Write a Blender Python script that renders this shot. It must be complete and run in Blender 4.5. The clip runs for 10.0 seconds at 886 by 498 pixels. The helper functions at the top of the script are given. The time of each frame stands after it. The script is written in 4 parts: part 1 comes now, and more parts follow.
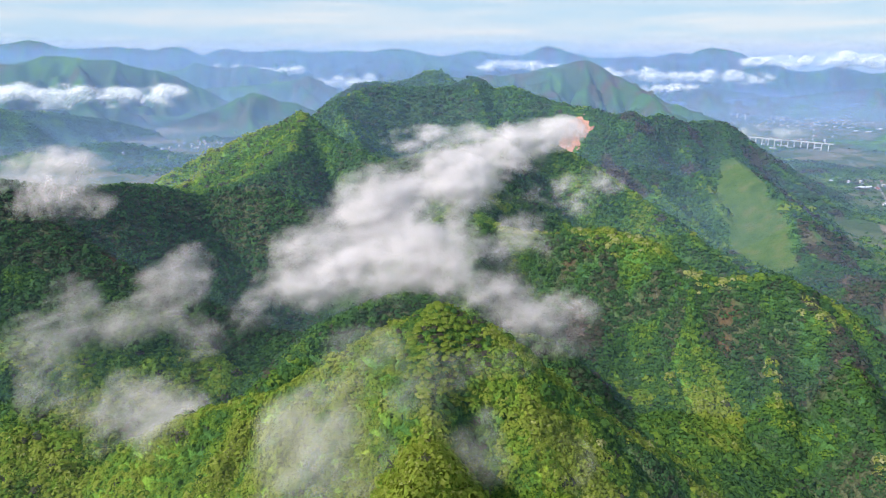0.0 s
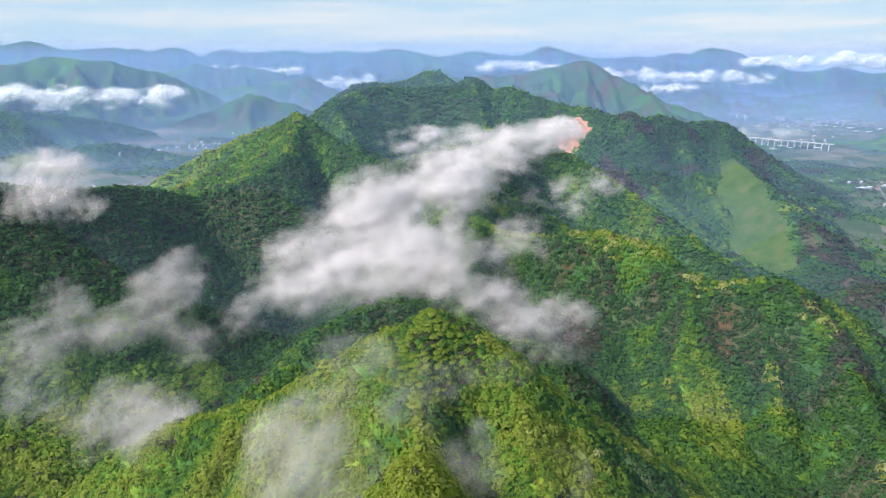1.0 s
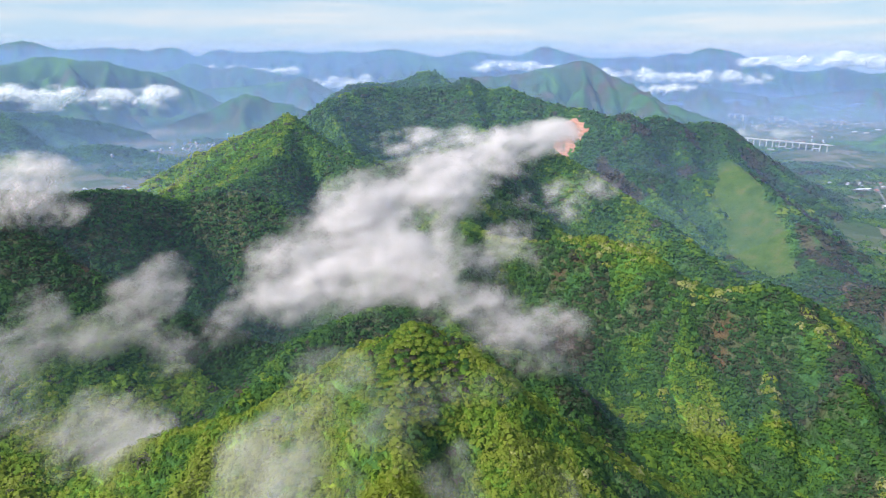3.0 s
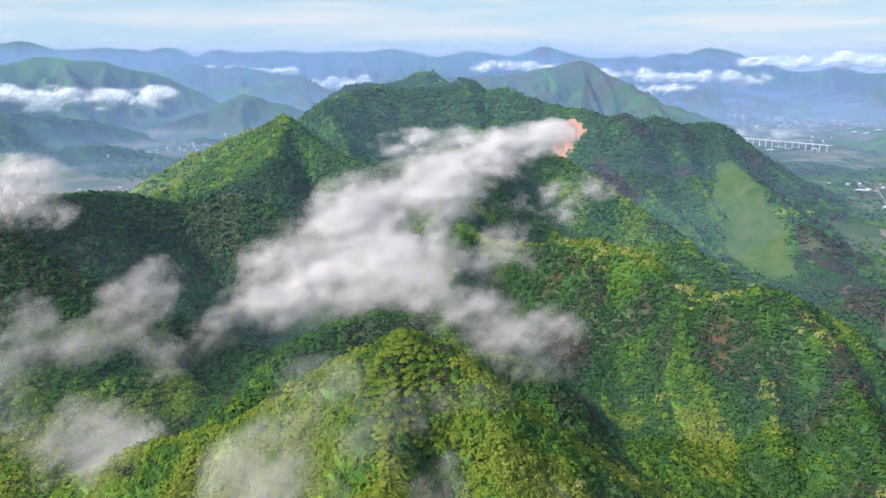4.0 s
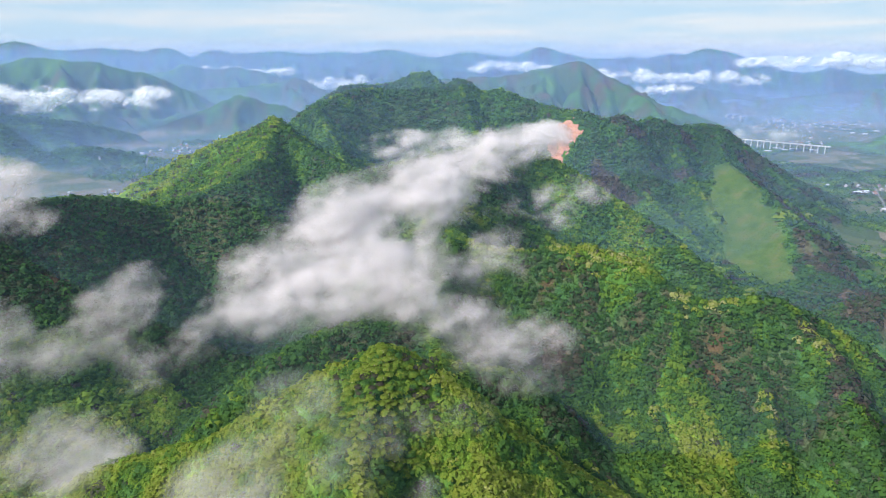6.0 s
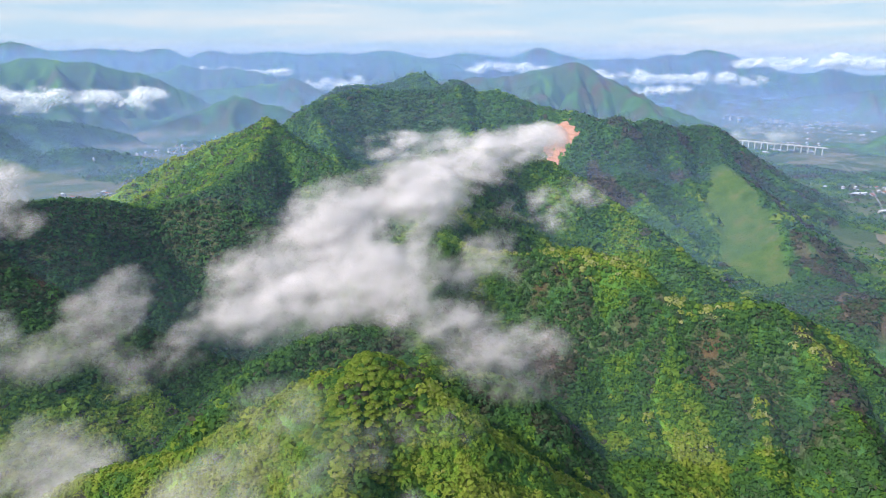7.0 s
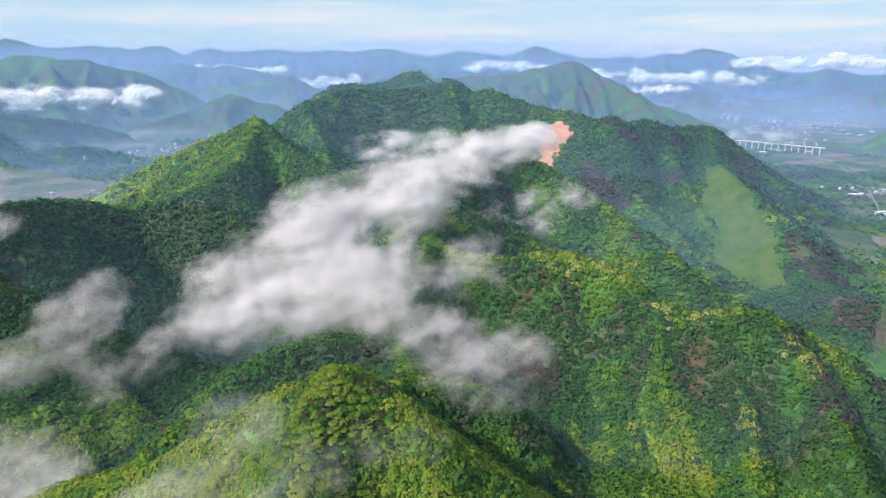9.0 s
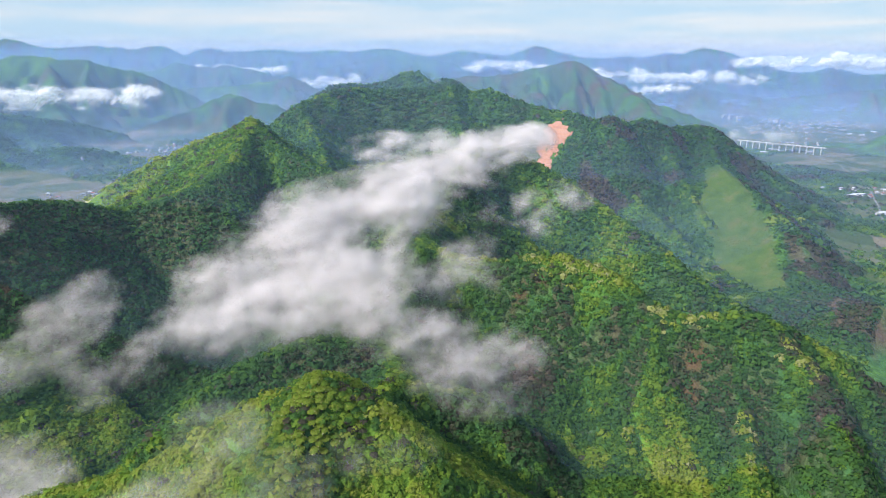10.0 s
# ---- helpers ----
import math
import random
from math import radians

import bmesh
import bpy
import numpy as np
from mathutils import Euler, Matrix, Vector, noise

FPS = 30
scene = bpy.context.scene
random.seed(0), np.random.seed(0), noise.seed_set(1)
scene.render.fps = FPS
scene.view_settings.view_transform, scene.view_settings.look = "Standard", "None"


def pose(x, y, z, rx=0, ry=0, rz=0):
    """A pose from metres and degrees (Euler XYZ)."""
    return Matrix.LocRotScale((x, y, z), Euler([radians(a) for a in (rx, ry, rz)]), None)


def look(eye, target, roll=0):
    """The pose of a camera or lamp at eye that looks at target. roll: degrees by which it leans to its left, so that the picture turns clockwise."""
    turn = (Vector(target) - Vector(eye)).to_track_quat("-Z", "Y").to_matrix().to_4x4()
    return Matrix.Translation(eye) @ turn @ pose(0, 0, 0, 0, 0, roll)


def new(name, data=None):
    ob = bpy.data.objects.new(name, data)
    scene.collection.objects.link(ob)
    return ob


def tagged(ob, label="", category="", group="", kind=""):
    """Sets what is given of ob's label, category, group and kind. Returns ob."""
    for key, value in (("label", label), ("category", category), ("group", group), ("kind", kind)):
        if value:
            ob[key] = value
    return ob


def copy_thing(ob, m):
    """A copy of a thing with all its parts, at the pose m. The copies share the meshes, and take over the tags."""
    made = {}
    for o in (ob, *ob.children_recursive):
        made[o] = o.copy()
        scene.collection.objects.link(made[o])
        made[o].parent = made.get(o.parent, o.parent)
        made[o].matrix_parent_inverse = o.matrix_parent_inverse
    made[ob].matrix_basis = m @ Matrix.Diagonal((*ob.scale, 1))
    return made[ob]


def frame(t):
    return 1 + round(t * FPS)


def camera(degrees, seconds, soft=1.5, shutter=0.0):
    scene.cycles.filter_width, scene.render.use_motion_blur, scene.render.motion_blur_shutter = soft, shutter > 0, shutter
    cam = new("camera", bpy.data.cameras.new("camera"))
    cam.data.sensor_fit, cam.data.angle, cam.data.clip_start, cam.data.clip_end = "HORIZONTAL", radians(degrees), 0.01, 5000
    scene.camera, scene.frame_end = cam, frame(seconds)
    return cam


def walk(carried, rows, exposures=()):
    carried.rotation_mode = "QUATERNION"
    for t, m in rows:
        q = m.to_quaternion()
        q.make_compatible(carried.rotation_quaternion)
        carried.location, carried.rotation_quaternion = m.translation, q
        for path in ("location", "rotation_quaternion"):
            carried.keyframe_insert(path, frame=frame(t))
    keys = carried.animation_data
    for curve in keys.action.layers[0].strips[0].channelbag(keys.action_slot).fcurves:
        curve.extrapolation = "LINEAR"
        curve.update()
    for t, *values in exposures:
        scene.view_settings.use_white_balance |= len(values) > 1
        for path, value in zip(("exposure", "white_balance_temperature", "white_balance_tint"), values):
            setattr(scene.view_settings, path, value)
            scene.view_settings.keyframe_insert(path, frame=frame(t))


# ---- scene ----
# ---------------------------------------------------------------- camera and its way
cam = camera(72.0, 10.0, soft=0.8)
WAY = [
    (0.0, 4.39, 5.86, 450.42, 0.000, -17.922, -0.000),
    (0.5, 7.09, 11.91, 450.10, -0.005, -17.893, -0.050),
    (1.0, 9.50, 17.20, 450.27, -0.022, -17.885, -0.071),
    (1.5, 11.82, 22.00, 450.91, -0.056, -17.882, -0.081),
    (2.0, 14.66, 26.79, 451.41, -0.088, -17.890, -0.058),
    (2.5, 17.71, 31.58, 451.78, -0.122, -17.899, -0.033),
    (4.0, 27.27, 47.14, 452.22, -0.155, -17.901, -0.065),
    (4.5, 30.36, 52.12, 452.35, -0.172, -17.928, -0.013),
    (5.0, 33.37, 57.35, 452.60, -0.182, -17.946, 0.045),
    (5.5, 35.84, 62.47, 452.73, -0.218, -17.913, -0.025),
    (7.0, 45.81, 76.99, 453.35, -0.428, -17.801, 0.000),
    (7.5, 49.95, 81.29, 453.61, -0.518, -17.835, 0.076),
    (8.0, 54.33, 85.38, 453.89, -0.548, -17.892, 0.133),
    (8.5, 58.96, 89.37, 454.31, -0.512, -17.933, 0.153),
    (9.0, 63.53, 93.24, 454.67, -0.457, -17.963, 0.150),
    (9.5, 68.05, 97.16, 454.79, -0.403, -17.972, 0.130),
    (10.0, 72.67, 101.50, 454.79, -0.324, -17.978, 0.108),
]
walk(cam, [(t, pose(x, y, z, 90 + pitch, -roll, yaw)) for t, x, y, z, yaw, pitch, roll in WAY],
     exposures=[(0.0, 0.31), (10.0, 0.31)])

# ---------------------------------------------------------------- sky and sun
SUN_DIR = Vector((-0.60, -0.46, 0.70)).normalized()
world = bpy.data.worlds.new("sky")
scene.world = world
world.use_nodes = True
wt = world.node_tree
wt.nodes.clear()


def link_up(tree, a, b):
    tree.links.new(a, b)


w_out = wt.nodes.new("ShaderNodeOutputWorld")
w_bg = wt.nodes.new("ShaderNodeBackground")
w_sky = wt.nodes.new("ShaderNodeTexSky")
w_sky.sky_type = "NISHITA"
w_sky.sun_disc = False
w_sky.sun_elevation = math.asin(SUN_DIR.z)
w_sky.sun_rotation = math.atan2(SUN_DIR.x, SUN_DIR.y)
w_sky.altitude = 600
w_sky.air_density = 1.0
w_sky.dust_density = 0.4
w_bg.inputs["Strength"].default_value = 0.100
# thin streaks of high cloud, drawn out level
w_co = wt.nodes.new("ShaderNodeTexCoord")
w_sep = wt.nodes.new("ShaderNodeSeparateXYZ")
w_map = wt.nodes.new("ShaderNodeMapping")
w_map.inputs["Scale"].default_value = (1.6, 1.6, 22.0)
w_noise = wt.nodes.new("ShaderNodeTexNoise")
w_noise.inputs["Scale"].default_value = 2.2
w_noise.inputs["Detail"].default_value = 7.0
w_noise.inputs["Roughness"].default_value = 0.58
w_noise.inputs["Distortion"].default_value = 0.4
w_ramp = wt.nodes.new("ShaderNodeValToRGB")
w_ramp.color_ramp.elements[0].position, w_ramp.color_ramp.elements[0].color = 0.40, (0.52, 0.72, 0.90, 1)
w_ramp.color_ramp.elements[1].position, w_ramp.color_ramp.elements[1].color = 0.70, (0.82, 0.85, 0.90, 1)
w_gain = wt.nodes.new("ShaderNodeMix")
w_gain.data_type, w_gain.blend_type = "RGBA", "MULTIPLY"
w_gain.inputs["Factor"].default_value = 1.0
w_gain.inputs["B"].default_value = (8.3, 8.35, 8.4, 1)
w_mix = wt.nodes.new("ShaderNodeMix")
w_mix.data_type = "RGBA"
w_mix.inputs["Factor"].default_value = 0.90
link_up(wt, w_co.outputs["Generated"], w_map.inputs["Vector"])
link_up(wt, w_map.outputs["Vector"], w_noise.inputs["Vector"])
link_up(wt, w_noise.outputs["Fac"], w_ramp.inputs["Fac"])
link_up(wt, w_ramp.outputs["Color"], w_gain.inputs["A"])
link_up(wt, w_gain.outputs["Result"], w_mix.inputs["B"])
link_up(wt, w_sky.outputs["Color"], w_mix.inputs["A"])
link_up(wt, w_mix.outputs["Result"], w_bg.inputs["Color"])
link_up(wt, w_bg.outputs["Background"], w_out.inputs["Surface"])

sun_data = bpy.data.lights.new("sun", "SUN")
sun_data.energy = 4.9
sun_data.angle = radians(2.5)
sun_data.color = (1.0, 0.95, 0.87)
sun = new("sun", sun_data)
sun.matrix_world = look((0, 0, 900), Vector((0, 0, 900)) - SUN_DIR)
scene.cycles.transparent_max_bounces = 64

# ---------------------------------------------------------------- materials


def material(name):
    m = bpy.data.materials.new(name)
    m.use_nodes = True
    m.node_tree.nodes.clear()
    return m, m.node_tree


def node(tree, kind, **inputs):
    n = tree.nodes.new(kind)
    for key, value in inputs.items():
        n.inputs[key.replace("_", " ")].default_value = value
    return n


def ramp(tree, source, stops):
    n = tree.nodes.new("ShaderNodeValToRGB")
    while len(n.color_ramp.elements) < len(stops):
        n.color_ramp.elements.new(0.5)
    for e, (at, colour) in zip(n.color_ramp.elements, stops):
        e.position, e.color = at, (*colour, 1)
    link_up(tree, source, n.inputs["Fac"])
    return n.outputs["Color"]


def mixed(tree, factor, a, b, mode="MIX"):
    n = tree.nodes.new("ShaderNodeMix")
    n.data_type, n.blend_type = "RGBA", mode
    for value, key in ((factor, "Factor"), (a, "A"), (b, "B")):
        if isinstance(value, (tuple, float, int)):
            n.inputs[key].default_value = (*value, 1) if isinstance(value, tuple) else value
        else:
            link_up(tree, value, n.inputs[key])
    return n.outputs["Result"]


def noise_at(tree, scale, detail=4.0, rough=0.55):
    geo = tree.nodes.new("ShaderNodeNewGeometry")
    n = node(tree, "ShaderNodeTexNoise", Scale=scale, Detail=detail, Roughness=rough)
    link_up(tree, geo.outputs["Position"], n.inputs["Vector"])
    return n.outputs["Fac"]


def attr(tree, name):
    n = tree.nodes.new("ShaderNodeAttribute")
    n.attribute_name = name
    return n.outputs["Fac"]


def finish(tree, colour, rough=0.8, bump=None, strength=0.5, distance=1.0, spec=0.2, metal=0.0):
    out = tree.nodes.new("ShaderNodeOutputMaterial")
    p = node(tree, "ShaderNodeBsdfPrincipled", Roughness=rough, Metallic=metal)
    p.inputs["Specular IOR Level"].default_value = spec
    if isinstance(colour, tuple):
        p.inputs["Base Color"].default_value = (*colour, 1)
    else:
        link_up(tree, colour, p.inputs["Base Color"])
    if bump is not None:
        b = node(tree, "ShaderNodeBump", Strength=strength, Distance=distance)
        link_up(tree, bump, b.inputs["Height"])
        link_up(tree, b.outputs["Normal"], p.inputs["Normal"])
    link_up(tree, p.outputs["BSDF"], out.inputs["Surface"])


LEAF_STOPS = [(0.0, (0.110, 0.082, 0.072)), (0.16, (0.088, 0.098, 0.058)), (0.34, (0.050, 0.126, 0.048)),
              (0.58, (0.086, 0.192, 0.036)), (0.78, (0.192, 0.304, 0.036)), (0.90, (0.285, 0.336, 0.050)),
              (1.0, (0.440, 0.430, 0.220))]


def leaf_material(name, fine):
    m, t = material(name)
    tone = attr(t, "tone")
    base = ramp(t, tone, LEAF_STOPS)
    n = noise_at(t, fine, 3.0, 0.6)
    dapple = ramp(t, n, [(0.30, (0.76, 0.78, 0.80)), (0.70, (1.24, 1.22, 1.14))])
    col = mixed(t, 1.0, base, dapple, "MULTIPLY")
    out = t.nodes.new("ShaderNodeOutputMaterial")
    p = node(t, "ShaderNodeBsdfPrincipled", Roughness=0.62)
    p.inputs["Specular IOR Level"].default_value = 0.18
    link_up(t, col, p.inputs["Base Color"])
    b = node(t, "ShaderNodeBump", Strength=0.8, Distance=0.8)
    link_up(t, n, b.inputs["Height"])
    link_up(t, b.outputs["Normal"], p.inputs["Normal"])
    tr = t.nodes.new("ShaderNodeBsdfTranslucent")
    link_up(t, col, tr.inputs["Color"])
    mx = node(t, "ShaderNodeMixShader", Fac=0.48)
    link_up(t, p.outputs["BSDF"], mx.inputs[1])
    link_up(t, tr.outputs["BSDF"], mx.inputs[2])
    link_up(t, mx.outputs["Shader"], out.inputs["Surface"])
    return m


LEAF = leaf_material("leaves", 1.35)
LEAF_FAR = leaf_material("far leaves", 0.35)

# ground: forest floor and far canopy, meadow grass, fields, bare red soil
GROUND, gt = material("ground")
cell = node(gt, "ShaderNodeTexVoronoi", Scale=0.14)
g_geo = gt.nodes.new("ShaderNodeNewGeometry")
link_up(gt, g_geo.outputs["Position"], cell.inputs["Vector"])
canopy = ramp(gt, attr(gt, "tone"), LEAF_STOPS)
# mostly below 1: the canopy's missing self-shadow put into its colour
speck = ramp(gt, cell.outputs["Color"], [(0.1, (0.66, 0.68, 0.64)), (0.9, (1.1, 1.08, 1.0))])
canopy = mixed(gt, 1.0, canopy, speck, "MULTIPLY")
twig = node(gt, "ShaderNodeTexVoronoi", Scale=0.42)
link_up(gt, g_geo.outputs["Position"], twig.inputs["Vector"])
leafy = noise_at(gt, 1.35, 3.0, 0.6)
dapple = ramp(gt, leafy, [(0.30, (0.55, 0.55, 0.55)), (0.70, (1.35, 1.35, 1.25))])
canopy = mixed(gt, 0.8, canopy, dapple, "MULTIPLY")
grass_n = noise_at(gt, 0.03, 6.0, 0.65)
grass = ramp(gt, grass_n, [(0.32, (0.044, 0.088, 0.022)), (0.5, (0.070, 0.120, 0.028)), (0.68, (0.118, 0.125, 0.046))])
field_cell = node(gt, "ShaderNodeTexVoronoi", Scale=0.011)
link_up(gt, g_geo.outputs["Position"], field_cell.inputs["Vector"])
field_sep = gt.nodes.new("ShaderNodeSeparateColor")
link_up(gt, field_cell.outputs["Color"], field_sep.inputs["Color"])
field = ramp(gt, field_sep.outputs["Red"], [(0.1, (0.05, 0.08, 0.035)), (0.4, (0.08, 0.11, 0.05)), (0.62, (0.12, 0.125, 0.07)),
                                            (0.85, (0.17, 0.15, 0.11))])
soil_n = noise_at(gt, 0.09, 6.0, 0.6)
soil = ramp(gt, soil_n, [(0.35, (0.075, 0.045, 0.026)), (0.55, (0.12, 0.066, 0.040)), (0.7, (0.08, 0.092, 0.034))])
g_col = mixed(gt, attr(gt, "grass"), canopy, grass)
g_col = mixed(gt, attr(gt, "field"), g_col, field)
g_col = mixed(gt, attr(gt, "soil"), g_col, soil)
g_bump = gt.nodes.new("ShaderNodeMath")
g_bump.operation = "MULTIPLY_ADD"
g_bump.inputs[1].default_value = -1.0
g_fine = gt.nodes.new("ShaderNodeMath")
g_fine.operation = "MULTIPLY"
g_fine.inputs[1].default_value = -0.45
link_up(gt, twig.outputs["Distance"], g_fine.inputs[0])
link_up(gt, cell.outputs["Distance"], g_bump.inputs[0])
link_up(gt, g_fine.outputs["Value"], g_bump.inputs[2])
finish(gt, g_col, 0.85, g_bump.outputs["Value"], 0.6, 4.0, 0.1)


def vapour_material(name, colour, grain, low=0.0):
    """Mist: lit from both faces, as dense as the mesh's own density says."""
    m, t = material(name)
    d = attr(t, "thickness")
    if grain:
        n = noise_at(t, grain, 6.0, 0.62)
        r = node(t, "ShaderNodeMapRange", From_Min=0.34, From_Max=0.66, To_Min=low, To_Max=1.2)
        link_up(t, n, r.inputs["Value"])
        mul = t.nodes.new("ShaderNodeMath")
        mul.operation = "MULTIPLY"
        mul.use_clamp = True
        link_up(t, d, mul.inputs[0])
        link_up(t, r.outputs["Result"], mul.inputs[1])
        d = mul.outputs["Value"]
    out = t.nodes.new("ShaderNodeOutputMaterial")
    diff = node(t, "ShaderNodeBsdfDiffuse", Color=(*colour, 1))
    trans = node(t, "ShaderNodeBsdfTranslucent", Color=(*colour, 1))
    both = node(t, "ShaderNodeMixShader", Fac=0.28)
    clear = t.nodes.new("ShaderNodeBsdfTransparent")
    mx = t.nodes.new("ShaderNodeMixShader")
    link_up(t, diff.outputs["BSDF"], both.inputs[1])
    link_up(t, trans.outputs["BSDF"], both.inputs[2])
    link_up(t, d, mx.inputs["Fac"])
    link_up(t, clear.outputs["BSDF"], mx.inputs[1])
    link_up(t, both.outputs["Shader"], mx.inputs[2])
    link_up(t, mx.outputs["Shader"], out.inputs["Surface"])
    return m


CLOUD = vapour_material("cloud", (0.70, 0.65, 0.68), 0.045, 0.06)
CLOUD_FAR = vapour_material("far cloud", (0.96, 0.96, 0.97), 0.010, 0.5)
# blue of distance haze, put into the colour of the added sheets
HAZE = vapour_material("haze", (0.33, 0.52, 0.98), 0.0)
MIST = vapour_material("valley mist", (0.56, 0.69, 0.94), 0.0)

# ---------------------------------------------------------------- noise


def lattice(ix, iy, iz, seed):
    n = (ix * 374761393 + iy * 668265263 + iz * 1440662683 + seed * 1013904223) & 0xFFFFFFFF
    n = ((n ^ (n >> 13)) * 1274126177) & 0xFFFFFFFF
    n = ((n ^ (n >> 16)) * 2246822519) & 0xFFFFFFFF
    return ((n ^ (n >> 15)) & 0xFFFFFF) / float(0xFFFFFF)


def smooth_noise(x, y, z=None, seed=0):
    """Value noise from 0 to 1 over arrays."""
    xi, yi = np.floor(x).astype(np.int64), np.floor(y).astype(np.int64)
    fx, fy = x - xi, y - yi
    fx, fy = fx * fx * (3 - 2 * fx), fy * fy * (3 - 2 * fy)

    def plane(zi):
        a = lattice(xi, yi, zi, seed) * (1 - fx) + lattice(xi + 1, yi, zi, seed) * fx
        b = lattice(xi, yi + 1, zi, seed) * (1 - fx) + lattice(xi + 1, yi + 1, zi, seed) * fx
        return a * (1 - fy) + b * fy
    if z is None:
        return plane(np.int64(0))
    zi = np.floor(z).astype(np.int64)
    fz = z - zi
    fz = fz * fz * (3 - 2 * fz)
    return plane(zi) * (1 - fz) + plane(zi + 1) * fz


def fbm(x, y, z=None, seed=0, octaves=4, rough=0.5):
    total, amp, norm = 0.0, 1.0, 0.0
    for o in range(octaves):
        total = total + amp * smooth_noise(x * 2 ** o, y * 2 ** o, None if z is None else z * 2 ** o, seed + o)
        norm += amp
        amp *= rough
    return total / norm


def ease(a, b, v):
    u = np.clip((v - a) / (b - a), 0, 1)
    return u * u * (3 - 2 * u)


# ---------------------------------------------------------------- the lie of the land
RIDGES = []


def ridge(k, rib, lam, *pts):
    """A crest line through pts. k: how steep its flanks fall; rib, lam: depth and spacing of the gullies down them."""
    p = np.array(pts, float)
    q = np.vstack([2 * p[0] - p[1], p, 2 * p[-1] - p[-2]])
    out = []
    for i in range(1, len(q) - 2):
        for u in np.arange(0, 1, 0.25):
            out.append(0.5 * (2 * q[i] + (q[i + 1] - q[i - 1]) * u + (2 * q[i - 1] - 5 * q[i] + 4 * q[i + 1] - q[i + 2]) * u ** 2
                              + (3 * q[i] - q[i - 1] - 3 * q[i + 1] + q[i + 2]) * u ** 3))
    out.append(p[-1])
    RIDGES.append((k, rib, lam, np.array(out), len(RIDGES)))


# near hill
ridge(0.99, 0.85, 45, (5, 432, 268), (0, 408, 271), (-8, 378, 256), (-9, 350, 236), (-7, 326, 222), (-5, 299, 237), (-12, 268, 238),
      (-34, 228, 222), (-70, 150, 205), (-100, -20, 195), (-110, -200, 190))
ridge(0.97, 0.95, 42, (0, 410, 268), (-33, 428, 254), (-60, 434, 234), (-104, 434, 205), (-148, 440, 183), (-206, 456, 160), (-275, 470, 118))
ridge(0.97, 0.80, 42, (2, 412, 270), (28, 412, 264), (54, 404, 249), (82, 400, 224), (119, 406, 190), (160, 408, 160), (215, 400, 120))
# small spurs down its flanks
ridge(1.10, 0.30, 30, (-58, 434, 233), (-68, 400, 213), (-79, 362, 187), (-90, 325, 156))
ridge(1.10, 0.30, 30, (-102, 434, 204), (-112, 400, 189), (-122, 366, 167), (-132, 330, 140))
ridge(1.10, 0.30, 30, (-148, 440, 182), (-161, 406, 167), (-174, 370, 146), (-186, 336, 122))
ridge(1.05, 0.30, 30, (52, 404, 248), (60, 374, 224), (68, 342, 196), (78, 310, 166))
ridge(1.05, 0.30, 30, (102, 403, 204), (112, 374, 184), (121, 342, 158), (132, 310, 130))
# the back of the near hill into the saddle and up to the middle knoll
ridge(0.84, 0.30, 60, (3, 425, 268), (18, 480, 222), (35, 545, 200), (30, 620, 196), (40, 700, 222), (53, 774, 245), (60, 860, 244), (80, 960, 258),
      (110, 1070, 280), (149, 1170, 294))
ridge(0.84, 0.55, 50, (35, 545, 200), (61, 547, 191), (96, 551, 184), (126, 539, 167), (144, 520, 142), (175, 485, 112))
ridge(0.84, 0.55, 50, (28, 615, 198), (-40, 610, 205), (-83, 591, 198), (-126, 565, 182), (-145, 548, 167), (-175, 528, 140), (-220, 500, 105))
# the bright spur to the right
ridge(1.10, 1.15, 55, (53, 774, 245), (117, 755, 232), (182, 746, 240), (214, 740, 239), (247, 718, 236), (268, 699, 228), (293, 680, 210),
      (314, 667, 203), (345, 656, 207), (384, 646, 211), (406, 614, 192), (413, 571, 172), (398, 513, 150), (380, 430, 120))
ridge(1.02, 0.40, 45, (384, 646, 211), (450, 640, 180), (520, 600, 130), (560, 540, 80))
ridge(0.92, 0.40, 30, (300, 676, 206), (287, 655, 188), (273, 630, 160), (257, 600, 130), (236, 550, 104))
ridge(0.92, 0.40, 30, (212, 738, 238), (214, 700, 196), (208, 655, 150), (196, 610, 118))
ridge(0.92, 0.40, 30, (348, 655, 206), (352, 620, 172), (347, 575, 138), (330, 520, 110))
# the dark ridge to the left
ridge(0.74, 0.30, 75, (-1100, 620, 300), (-800, 700, 320), (-640, 750, 310), (-560, 775, 296), (-520, 815, 280), (-484, 843, 272), (-471, 888, 266),
      (-443, 937, 255), (-400, 982, 233), (-356, 1005, 239), (-281, 1061, 269), (-278, 1182, 298), (-291, 1301, 328))
ridge(0.84, 0.35, 70, (-291, 1301, 328), (-350, 1322, 305), (-423, 1344, 279), (-552, 1378, 220), (-690, 1405, 150))
ridge(0.90, 0.32, 60, (-291, 1301, 328), (-245, 1240, 308), (-193, 1188, 286), (-131, 1120, 272), (-87, 1076, 268), (-22, 1101, 280), (56, 1146, 291),
      (149, 1170, 296), (200, 1160, 289), (264, 1125, 262), (309, 1095, 233), (361, 1063, 201), (407, 1023, 173), (442, 983, 142), (520, 930, 95))
